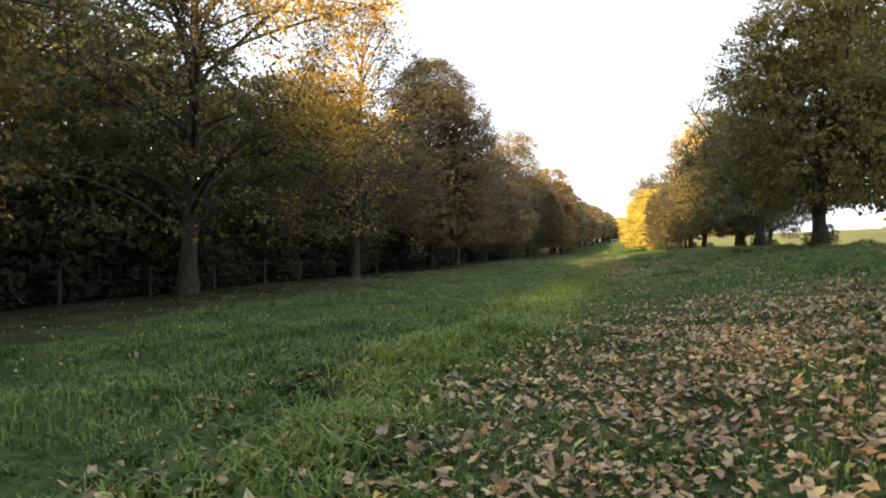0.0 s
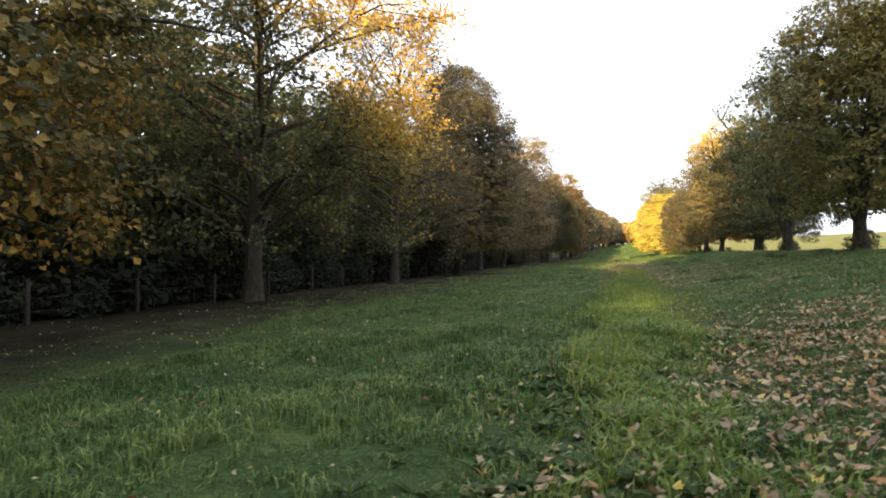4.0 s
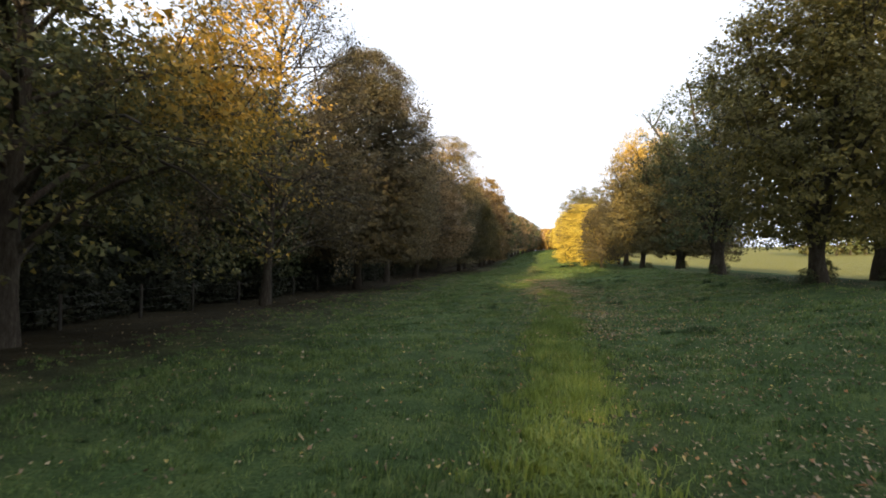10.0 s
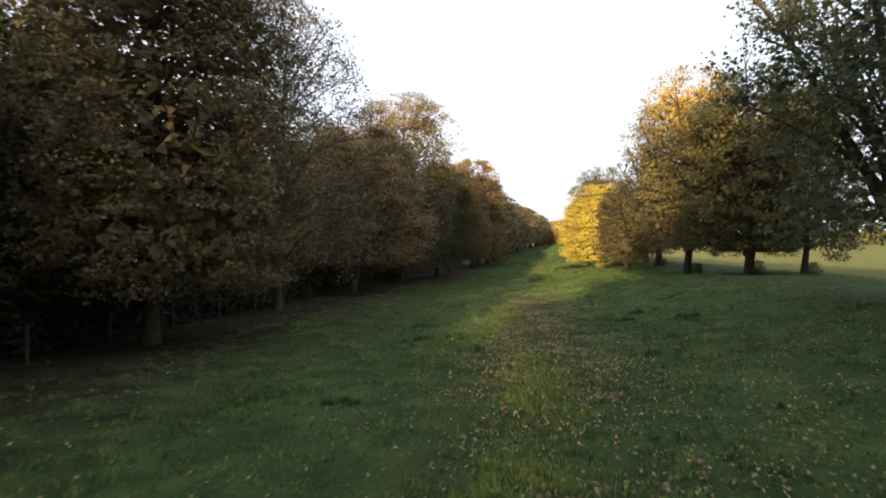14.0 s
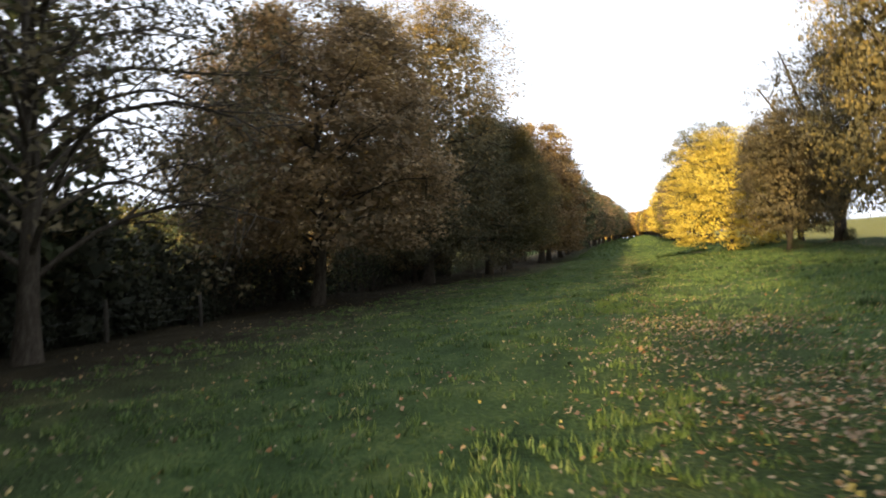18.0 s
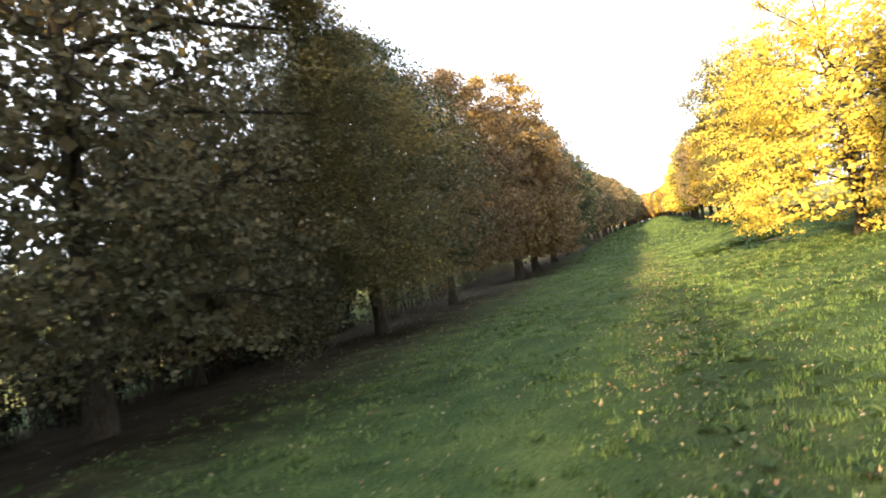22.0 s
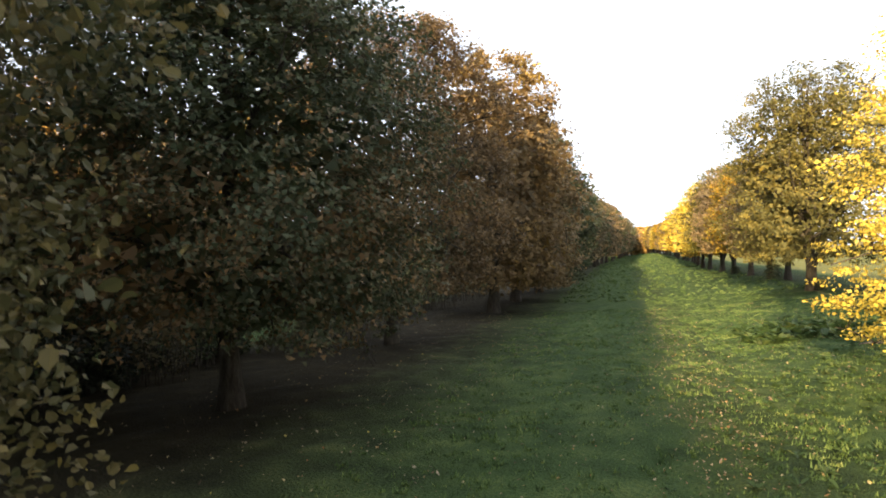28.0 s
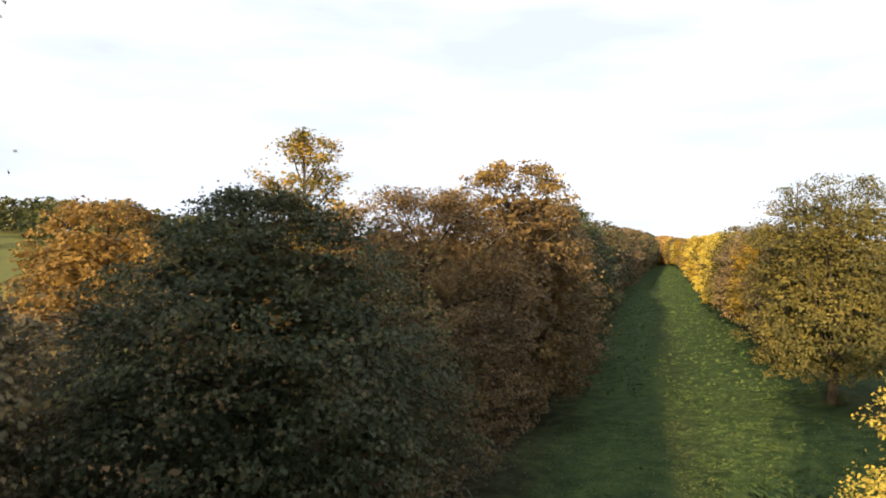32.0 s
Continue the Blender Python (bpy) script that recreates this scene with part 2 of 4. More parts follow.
def ground_material():
    """Meadow grass, browner under the trees, where soil and painted shade mix, and along the trodden strip,
    straw-coloured on the open field.
    """
    m, n, l = nodes_of("meadow_grass")
    tc = n.new("ShaderNodeTexCoord")
    big, mid, small = (n.new("ShaderNodeTexNoise") for _ in range(3))
    for node, scale, detail in ((big, 0.12, 4), (mid, 1.1, 6), (small, 22.0, 6)):
        node.inputs["Scale"].default_value, node.inputs["Detail"].default_value = scale, detail
        l.new(tc.outputs["Object"], node.inputs["Vector"])
    mix = n.new("ShaderNodeMix")
    mix.inputs[0].default_value = 0.5
    l.new(mid.outputs["Fac"], mix.inputs[2])
    l.new(small.outputs["Fac"], mix.inputs[3])
    grass = ramp_node(n, [(0.32, (0.018, 0.034, 0.012)), (0.5, (0.05, 0.086, 0.027)), (0.66, (0.11, 0.145, 0.044))])
    soil_and_shade = ramp_node(n, [(0.3, (0.012, 0.010, 0.007)), (0.55, (0.033, 0.024, 0.015)), (0.72, (0.085, 0.06, 0.036))])
    field = ramp_node(n, [(0.3, (0.12, 0.125, 0.035)), (0.6, (0.20, 0.19, 0.06)), (0.75, (0.26, 0.24, 0.085))])
    for r in (grass, soil_and_shade, field):
        l.new(mix.outputs[0], r.inputs[0])
    xyz = n.new("ShaderNodeSeparateXYZ")
    l.new(tc.outputs["Object"], xyz.inputs[0])

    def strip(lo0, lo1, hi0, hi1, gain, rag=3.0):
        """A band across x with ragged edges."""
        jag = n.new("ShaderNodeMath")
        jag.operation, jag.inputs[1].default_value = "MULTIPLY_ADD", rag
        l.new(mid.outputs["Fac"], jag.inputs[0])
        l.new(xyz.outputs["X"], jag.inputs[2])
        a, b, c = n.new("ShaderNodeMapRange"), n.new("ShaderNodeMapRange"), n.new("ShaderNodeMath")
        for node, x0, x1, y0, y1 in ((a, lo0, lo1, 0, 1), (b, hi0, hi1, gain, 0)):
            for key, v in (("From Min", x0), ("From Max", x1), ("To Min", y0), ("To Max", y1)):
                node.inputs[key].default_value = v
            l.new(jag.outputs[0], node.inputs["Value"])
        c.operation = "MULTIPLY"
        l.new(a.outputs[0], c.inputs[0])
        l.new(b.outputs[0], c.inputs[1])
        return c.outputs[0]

    near = n.new("ShaderNodeMapRange")
    for key, v in (("From Min", 8.0), ("From Max", 12.0), ("To Min", 0.3), ("To Max", 0.0)):
        near.inputs[key].default_value = v
    l.new(xyz.outputs["Y"], near.inputs["Value"])
    patch_fac = n.new("ShaderNodeMath")
    patch_fac.operation = "MULTIPLY"
    l.new(near.outputs[0], patch_fac.inputs[0])
    l.new(strip(0.6, 1.6, 8.5, 11.0, 1.0, 3.0), patch_fac.inputs[1])
    colour = grass.outputs[0]
    # the wide strip by the wood adds the trees' shade to the soil colour
    for fac, over in ((patch_fac.outputs[0], soil_and_shade), (strip(-19.0, -16.5, -9.5, -4.0, 0.92), soil_and_shade), (strip(-1.2, -0.4, 0.8, 1.8, 0.25), soil_and_shade), (strip(8.0, 10.0, 12.0, 16.0, 0.35), soil_and_shade), (strip(16, 19, 2000, 3000, 1.0, 4.0), field), (strip(-3000, -2000, -27.0, -21.0, 0.85, 4.0), field)):
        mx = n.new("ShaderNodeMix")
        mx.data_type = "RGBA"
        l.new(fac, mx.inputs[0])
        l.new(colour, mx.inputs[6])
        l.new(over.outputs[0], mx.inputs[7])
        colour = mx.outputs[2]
    p, o, bp = n.new("ShaderNodeBsdfPrincipled"), n.new("ShaderNodeOutputMaterial"), n.new("ShaderNodeBump")
    p.inputs["Roughness"].default_value, p.inputs["Specular IOR Level"].default_value = 0.95, 0.1
    bp.inputs["Strength"].default_value, bp.inputs["Distance"].default_value = 1.0, 0.25
    l.new(mix.outputs[0], bp.inputs["Height"])
    l.new(bp.outputs[0], p.inputs["Normal"])
    l.new(colour, p.inputs["Base Color"])
    l.new(p.outputs[0], o.inputs[0])
    return m


# ---- the lie of the land ----
ALONG = ((-4000, 0.0), (0, 0.0), (26, 0.1), (45, 0.15), (75, 0.42), (90, 0.48), (108, 0.55), (134, 1.0), (200, 2.6), (362, 7.2), (470, 9.0), (520, 9.8), (700, 12.0), (4000, 24.0))
ACROSS = ((-4000, -14.0), (-150, -4.0), (-60, -2.4), (-30, -1.3), (-17, -0.75), (-12, -0.45), (-6, -0.28), (-4, -0.13), (0, 0.0), (4, 0.5), (8, 1.15), (13, 1.25), (18, 1.1), (40, 1.7), (60, 2.5), (150, 7.0), (300, 15.0), (4000, 60.0))


def land(x, y):
    """The ground's height at places given as arrays."""
    x, y = np.asarray(x, float), np.asarray(y, float)
    z = np.interp(y, *np.array(ALONG).T) + np.interp(x, *np.array(ACROSS).T)
    z = z + 19 * np.exp(-(((x + 260) / 120) ** 2 + ((y - 300) / 130) ** 2))
    z = z - 0.45 * np.exp(-(((x - 10) / 4) ** 2 + ((y - 75) / 9) ** 2))
    near = np.exp(-((x / 30) ** 2))
    return z + near * (0.05 * np.sin(x * 1.7 + 0.6 * np.sin(y * 0.9)) * np.sin(y * 1.3 + 1.0) + 0.03 * np.sin(x * 4.1 + y * 2.3) * np.sin(y * 3.7 - x))


def link_mesh(name, verts, faces, material, parent=None, label="", smooth=False):
    """One mesh object out of arrays of places and of faces with equal counts of corners."""
    verts, faces = np.asarray(verts, np.float32), np.asarray(faces, np.int32)
    me = bpy.data.meshes.new(name)
    me.vertices.add(len(verts))
    me.vertices.foreach_set("co", verts.ravel())
    k = faces.shape[1]
    me.loops.add(faces.size)
    me.loops.foreach_set("vertex_index", faces.ravel())
    me.polygons.add(len(faces))
    me.polygons.foreach_set("loop_start", np.arange(0, faces.size, k, dtype=np.int32))
    me.polygons.foreach_set("use_smooth", np.full(len(faces), smooth))
    me.update(calc_edges=True)
    me.materials.append(material)
    ob = new(name, me)
    ob.parent = parent
    return tagged(ob, label)


def axis_steps(near_lo, near_hi, step, far):
    inner = list(np.arange(near_lo, near_hi + step / 2, step))
    up, d, v = [], step, near_hi
    while v < far:
        d *= 1.35
        v += d
        up.append(v)
    down, d, v = [], step, near_lo
    while v > -far:
        d *= 1.35
        v -= d
        down.append(v)
    return np.array(down[::-1] + inner + up)


GX, GY = axis_steps(-24, 22, 0.5, 3600), axis_steps(-20, 160, 0.7, 3600)
mx, my = np.meshgrid(GX, GY)
gv = np.stack([mx, my, land(mx, my)], -1).reshape(-1, 3)
w = len(GX)
ij = (np.arange(len(GY) - 1)[:, None] * w + np.arange(w - 1)[None]).ravel()
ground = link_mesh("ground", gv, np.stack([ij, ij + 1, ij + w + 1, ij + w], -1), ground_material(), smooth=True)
tagged(ground, "green autumn meadow between two rows of trees", "ground", kind="structure")


# ---- trees ----
def tube(path, radii, sides=7):
    """A tapered tube along a path."""
    path, radii = np.asarray(path, float), np.asarray(radii, float)
    way = np.gradient(path, axis=0)
    way /= np.linalg.norm(way, axis=1)[:, None] + 1e-9
    ref = np.where(np.abs(way[:, 2:]) > 0.9, [[1.0, 0, 0]], [[0, 0, 1.0]])
    a = np.cross(way, ref)
    a /= np.linalg.norm(a, axis=1)[:, None] + 1e-9
    b = np.cross(way, a)
    ang = np.linspace(0, 2 * np.pi, sides, endpoint=False)
    ring = (a[:, None] * np.cos(ang)[None, :, None] + b[:, None] * np.sin(ang)[None, :, None]) * radii[:, None, None]
    v = (path[:, None] + ring).reshape(-1, 3)
    i, j = np.meshgrid(np.arange(len(path) - 1), np.arange(sides), indexing="ij")
    i, j = i.ravel(), j.ravel()
    k = (j + 1) % sides
    return v, np.stack([i * sides + j, i * sides + k, (i + 1) * sides + k, (i + 1) * sides + j], -1)


def joined(pieces):
    vs, fs, base = [], [], 0
    for v, f in pieces:
        vs.append(v)
        fs.append(f + base)
        base += len(v)
    return np.concatenate(vs), np.concatenate(fs)


def leaf_cloud(rng, centres, size, middle=None, single=False):
    """Small leaves, one at each centre, lying in layers that face up and outwards: folded pairs of triangles, or single ones for trees that stay far off."""
    n = len(centres)
    s = size * rng.uniform(0.65, 1.3, n)[:, None]
    face = rng.normal(size=(n, 3)) * 0.62
    face[:, 2] += 0.75
    if middle is not None:
        away = centres - middle
        face += 0.55 * away / (np.linalg.norm(away, axis=1)[:, None] + 1e-6)
    face /= np.linalg.norm(face, axis=1)[:, None]
    axis = np.cross(face, rng.normal(size=(n, 3)))
    axis /= np.linalg.norm(axis, axis=1)[:, None]
    side = np.cross(face, axis)
    tip = centres + axis * s * 0.5
    if single:
        v = np.stack([tip, centres - axis * s * 0.4 + side * s * 0.5, centres - axis * s * 0.4 - side * s * 0.5], 1).reshape(-1, 3)
        return v, np.arange(3 * n).reshape(-1, 3)
    left = centres - axis * s * 0.08 + side * s * 0.42 + face * s * 0.14
    right = centres - axis * s * 0.08 - side * s * 0.42 + face * s * 0.14
    v = np.stack([centres - axis * s * 0.5, left, tip, right], 1).reshape(-1, 3)
    k = np.arange(n)[:, None] * 4
    return v, np.concatenate([k + [0, 1, 2], k + [0, 2, 3]], 1).reshape(-1, 3)


def broad_leaves(rng, centres, size):
    """Rounded leaves with a pointed tip, cupped along the midrib and hanging a little."""
    n = len(centres)
    s = (size * rng.uniform(0.55, 1.25, n))[:, None]
    face = rng.normal(size=(n, 3)) * 0.6 + [0, -0.25, 0.7]
    face /= np.linalg.norm(face, axis=1)[:, None]
    axis = np.cross(face, rng.normal(size=(n, 3)))
    axis /= np.linalg.norm(axis, axis=1)[:, None]
    side = np.cross(face, axis)
    cup = rng.uniform(0.05, 0.28, n)[:, None] * s
    q = [centres + axis * s * u + side * s * v + face * cup * lift for u, v, lift in ((-0.45, 0, 0), (-0.28, 0.36, 1), (0.12, 0.38, 1), (0.56, 0, -0.5), (0.12, -0.38, 1), (-0.28, -0.36, 1))]
    k = np.arange(n)[:, None] * 6
    return np.stack(q, 1).reshape(-1, 3), np.concatenate([k + [0, 2, 1], k + [0, 3, 2], k + [0, 4, 3], k + [0, 5, 4]], 1).reshape(-1, 3)


def profile(shape, u):
    """The crown's half width, as a share of its widest, at the share u of its height."""
    return np.interp(u, *np.array(shape).T)


DOME = ((0.0, 0.75), (0.15, 0.96), (0.35, 1.0), (0.6, 0.94), (0.8, 0.78), (0.93, 0.56), (1.0, 0.3))
SKIRT = ((0.0, 0.85), (0.12, 1.0), (0.35, 0.98), (0.6, 0.8), (0.8, 0.52), (0.93, 0.28), (1.0, 0.08))
BOUGH = ((0.0, 0.55), (0.15, 0.9), (0.35, 1.0), (0.55, 0.75), (0.75, 0.45), (1.0, 0.2))
VASE = ((0.0, 0.65), (0.15, 0.9), (0.45, 1.0), (0.7, 0.88), (0.88, 0.6), (1.0, 0.15))


def build_tree(name, seed, height, radius, clear, trunk_r, shape, leaves, leaf_size, limbs=16, fork=False, bark=None, material=None, clumps=260, bare=0.0, clump_r=0.55, core=1500, core_size=0.5, bushy=6, limb_r=0.34, single=True, layer=0.7, bough=None):
    """A tree at the origin: a tapered trunk, main limbs, twigs and a crown of single leaves."""
    rng = np.random.default_rng(seed)
    root = new(name)
    crown_h = height - clear
    top = height * (0.42 if fork else 0.9)
    zs = np.linspace(-0.25, top, 12)
    wob = np.cumsum(rng.normal(0, 0.05, (12, 2)), axis=0)
    flare = 1 + 0.55 * np.exp(-np.maximum(zs, 0) / 0.35)
    rad = trunk_r * flare * np.clip(1 - 0.85 * zs / (height * (0.9 if fork else 0.95)), 0.12, 1.1)
    spine = np.column_stack([wob - wob[2], zs])
    link_mesh("trunk", *tube(spine, rad, 12), bark or BARK, root, smooth=True)
    limb_parts, twigs, tips = [], [], []

    def lobes(a, u):
        """The crown's uneven bulges, round the trunk and up its height."""
        return 0.95 + 0.07 * np.sin(a * 3 + u * 3 + seed) + 0.06 * np.sin(a * 5 - u * 8 + 2 * seed) + 0.05 * np.sin(a * 8 + u * 11 + seed)

    def inside(p):
        """A place drawn back to the crown's bound."""
        u = min(max((p[2] - clear) / crown_h, 0.0), 1.0)
        far = math.hypot(p[0], p[1]) / (radius * float(profile(shape, u)) * float(lobes(math.atan2(p[1], p[0]), u)) * 1.02)
        return np.array([p[0] / max(far, 1), p[1] / max(far, 1), min(p[2], height + 0.1)])

    for i in range(limbs):
        u = (i + 0.5) / limbs
        a = i * 2.39996 + rng.uniform(-0.4, 0.4)
        z0 = clear * 0.75 + (top - clear * 0.75) * u * 0.93
        if fork and i < 4:
            z0 = clear * rng.uniform(0.45, 0.7)
        start = np.array([np.interp(z0, zs, spine[:, 0]), np.interp(z0, zs, spine[:, 1]), z0])
        rise_u = np.clip(u * 1.05 + rng.uniform(-0.05, 0.12), 0.02, 0.98)
        if fork and i < 4:
            rise_u = rng.uniform(0.6, 0.95)
        reach = radius * profile(shape, rise_u) * rng.uniform(0.78, 1.04)
        end = np.array([math.cos(a) * reach, math.sin(a) * reach, clear + crown_h * rise_u])
        s = np.linspace(0, 1, 9)[:, None]
        mid = start * 0.5 + end * 0.5 + np.array([0, 0, 0.12 * reach + (0.1 * crown_h if u < 0.3 else 0)])
        path = (1 - s) ** 2 * start + 2 * s * (1 - s) * mid + s**2 * end + np.cumsum(rng.normal(0, 0.07, (9, 3)), axis=0) * s
        r0 = trunk_r * (0.62 if fork and i < 4 else limb_r) * (1 - 0.55 * u)
        limb_parts.append(tube(path, r0 * (1 - 0.88 * s[:, 0]) + 0.008, 6))
        for _ in range(bushy):
            q = rng.uniform(0.3, 0.98)
            at = np.array([np.interp(q, s[:, 0], path[:, c]) for c in range(3)])
            way = (end - start) / (np.linalg.norm(end - start) + 1e-6) + rng.normal(0, 0.65, 3)
            way[2] += 0.15
            length = radius * rng.uniform(0.2, 0.42)
            tip = inside(at + way / np.linalg.norm(way) * length)
            w3 = np.linspace(0, 1, 4)[:, None]
            tp = at + (tip - at) * w3 + np.array([0, 0, -0.12]) * w3**2 + rng.normal(0, 0.05, (4, 3)) * w3
            twigs.append(tube(tp, r0 * 0.28 * (1 - 0.8 * w3[:, 0]) + 0.005, 4))
            tips += [tp[3], tp[2]]
            for _ in range(3):
                w2 = way / np.linalg.norm(way) + rng.normal(0, 0.7, 3)
                e2 = inside(tp[2] + w2 / np.linalg.norm(w2) * length * 0.5)
                twigs.append(tube(np.stack([tp[2], tp[2] * 0.5 + e2 * 0.5 + rng.normal(0, 0.04, 3), e2]), [0.012, 0.008, 0.004], 3))
                tips.append(e2)
    for k, (v, f) in enumerate(limb_parts):
        link_mesh("limb", v, f, bark or BARK, root, smooth=True)
    tagged(link_mesh("twig_spray", *joined(twigs), bark or BARK, root), kind="stuff")
    if bough:
        bx, by, br, z0, z1 = bough
        knots = []
        for _ in range(330):
            u = rng.uniform(0, 1)
            a, q = rng.uniform(0, 2 * np.pi), br * profile(BOUGH, u) * math.sqrt(rng.uniform(0.1, 1))
            back = 1 - 0.3 * max(u - 0.4, 0)
            e2 = np.array([bx * back + q * math.cos(a), by * back + q * math.sin(a), z0 + (z1 - z0) * u])
            b2 = np.array([bx * 0.72, by * 0.72, z0 + (z1 - z0) * (0.25 + 0.55 * u)])
            twigs.append(tube(np.stack([b2, b2 * 0.5 + e2 * 0.5 + rng.normal(0, 0.08, 3) + [0, 0, 0.15], e2]), [0.016, 0.009, 0.003], 4))
            knots += [e2, e2 * 0.8 + b2 * 0.2]
        knots = np.array(knots)
        at = knots[rng.integers(0, len(knots), 40000)] + rng.normal(0, 1, (40000, 3)) * [0.17, 0.17, 0.12]
        tagged(link_mesh("bough_leaves", *broad_leaves(rng, at, 0.062), material or TAWNY, root), kind="stuff")
        for u in (0.15, 0.35, 0.55, 0.8):
            b0, b2 = np.array([0, 0, clear + 0.5 * u * height]), np.array([bx * 0.85, by * 0.85, z0 + (z1 - z0) * u])
            limb_parts.append(tube(np.stack([b0, b0 * 0.5 + b2 * 0.5 + [0, 0, 0.5], b2]), [trunk_r * 0.4, trunk_r * 0.26, 0.02], 6))
            link_mesh("limb", *limb_parts[-1], bark or BARK, root, smooth=True)
    tips = np.array(tips)
    over = tips[:, 2] > height - 0.5
    tips[over, 2] = height - 0.1 - 3.2 * rng.uniform(0, 1, over.sum()) ** 1.6
    lie = np.clip((tips[:, 2] - clear) / crown_h, 0, 1)
    bound = radius * profile(shape, lie) * lobes(np.arctan2(tips[:, 1], tips[:, 0]), lie)
    pull = np.minimum(1, bound * rng.uniform(0.82, 1.0, len(tips)) / (np.hypot(tips[:, 0], tips[:, 1]) + 1e-6))
    tips[:, :2] *= pull[:, None]
    shell_n = max(clumps - len(tips), int(clumps * 0.45))
    u = rng.uniform(0, 1, shell_n) ** 1.1
    a = rng.uniform(0, 2 * np.pi, shell_n)
    rr = radius * profile(shape, u) * np.sqrt(rng.uniform(0.5, 1.0, shell_n)) * lobes(a, u)
    shell = np.column_stack([rr * np.cos(a), rr * np.sin(a), clear + crown_h * u])
    pts = np.concatenate([tips, shell])
    keep = rng.uniform(size=len(pts)) > bare * np.clip((pts[:, 2] - clear) / crown_h, 0, 1)
    pts = pts[keep]
    pts = pts[pts[:, 2] > clear * 0.6]
    weight = rng.uniform(0.4, 1.6, len(pts))
    inner = max(int(core * (1 - bare)), 0)
    cu, ca = rng.uniform(0.03, 0.9, inner), rng.uniform(0, 2 * np.pi, inner)
    cr = radius * 0.72 * profile(shape, cu) * np.sqrt(rng.uniform(0.05, 1.0, inner))
    core_at = np.column_stack([cr * np.cos(ca), cr * np.sin(ca), clear + crown_h * cu * 0.95])
    pick = rng.choice(len(pts), leaves, p=weight / weight.sum())
    ball = rng.normal(size=(leaves, 3))
    ball *= (rng.uniform(0, 1, leaves) ** 0.45 / np.linalg.norm(ball, axis=1))[:, None]
    spread = ball * np.array([1.55, 1.55, layer]) * clump_r * rng.uniform(0.5, 1.1, len(pts))[pick][:, None]
    heart = np.array([0, 0, clear + crown_h * 0.35])
    cloud_mesh = [leaf_cloud(rng, pts[pick] + spread, leaf_size, heart, single)]
    if inner:
        cloud_mesh.append(leaf_cloud(rng, core_at, core_size, heart, single))
    tagged(link_mesh("crown", *joined(cloud_mesh), material or GREEN, root), kind="stuff")
    return root


def plant(proto, x, y, turn, size, crown, label, category="tree", group="", sink=0.0, tall=1.0):
    """A copy of a tree on the ground, with leaves of its own colour."""
    ob = copy_thing(proto, pose(x, y, float(land(x, y)) - sink, 0, 0, turn))
    ob.scale = (size, size, size * tall)
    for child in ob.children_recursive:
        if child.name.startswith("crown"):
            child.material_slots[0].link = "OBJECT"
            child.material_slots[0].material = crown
    return tagged(ob, label, category, group)


CROWN_HIGH = ((0.0, 0.5), (0.3, 0.9), (0.55, 1.0), (0.8, 0.8), (1.0, 0.3))
WIDE_TOP = ((0.0, 0.8), (0.12, 0.95), (0.35, 1.0), (0.65, 0.98), (0.82, 0.8), (0.94, 0.5), (1.0, 0.15))
FULL_TOP = ((0.0, 0.8), (0.12, 0.95), (0.35, 1.0), (0.55, 0.88), (0.82, 0.78), (0.93, 0.6), (1.0, 0.3))
ROUND = ((0.0, 0.8), (0.1, 1.0), (0.3, 1.0), (0.5, 0.96), (0.7, 0.86), (0.88, 0.68), (1.0, 0.42))
EGG = ((0.0, 0.72), (0.12, 0.95), (0.3, 1.0), (0.5, 0.96), (0.68, 0.84), (0.83, 0.62), (0.93, 0.4), (1.0, 0.12))
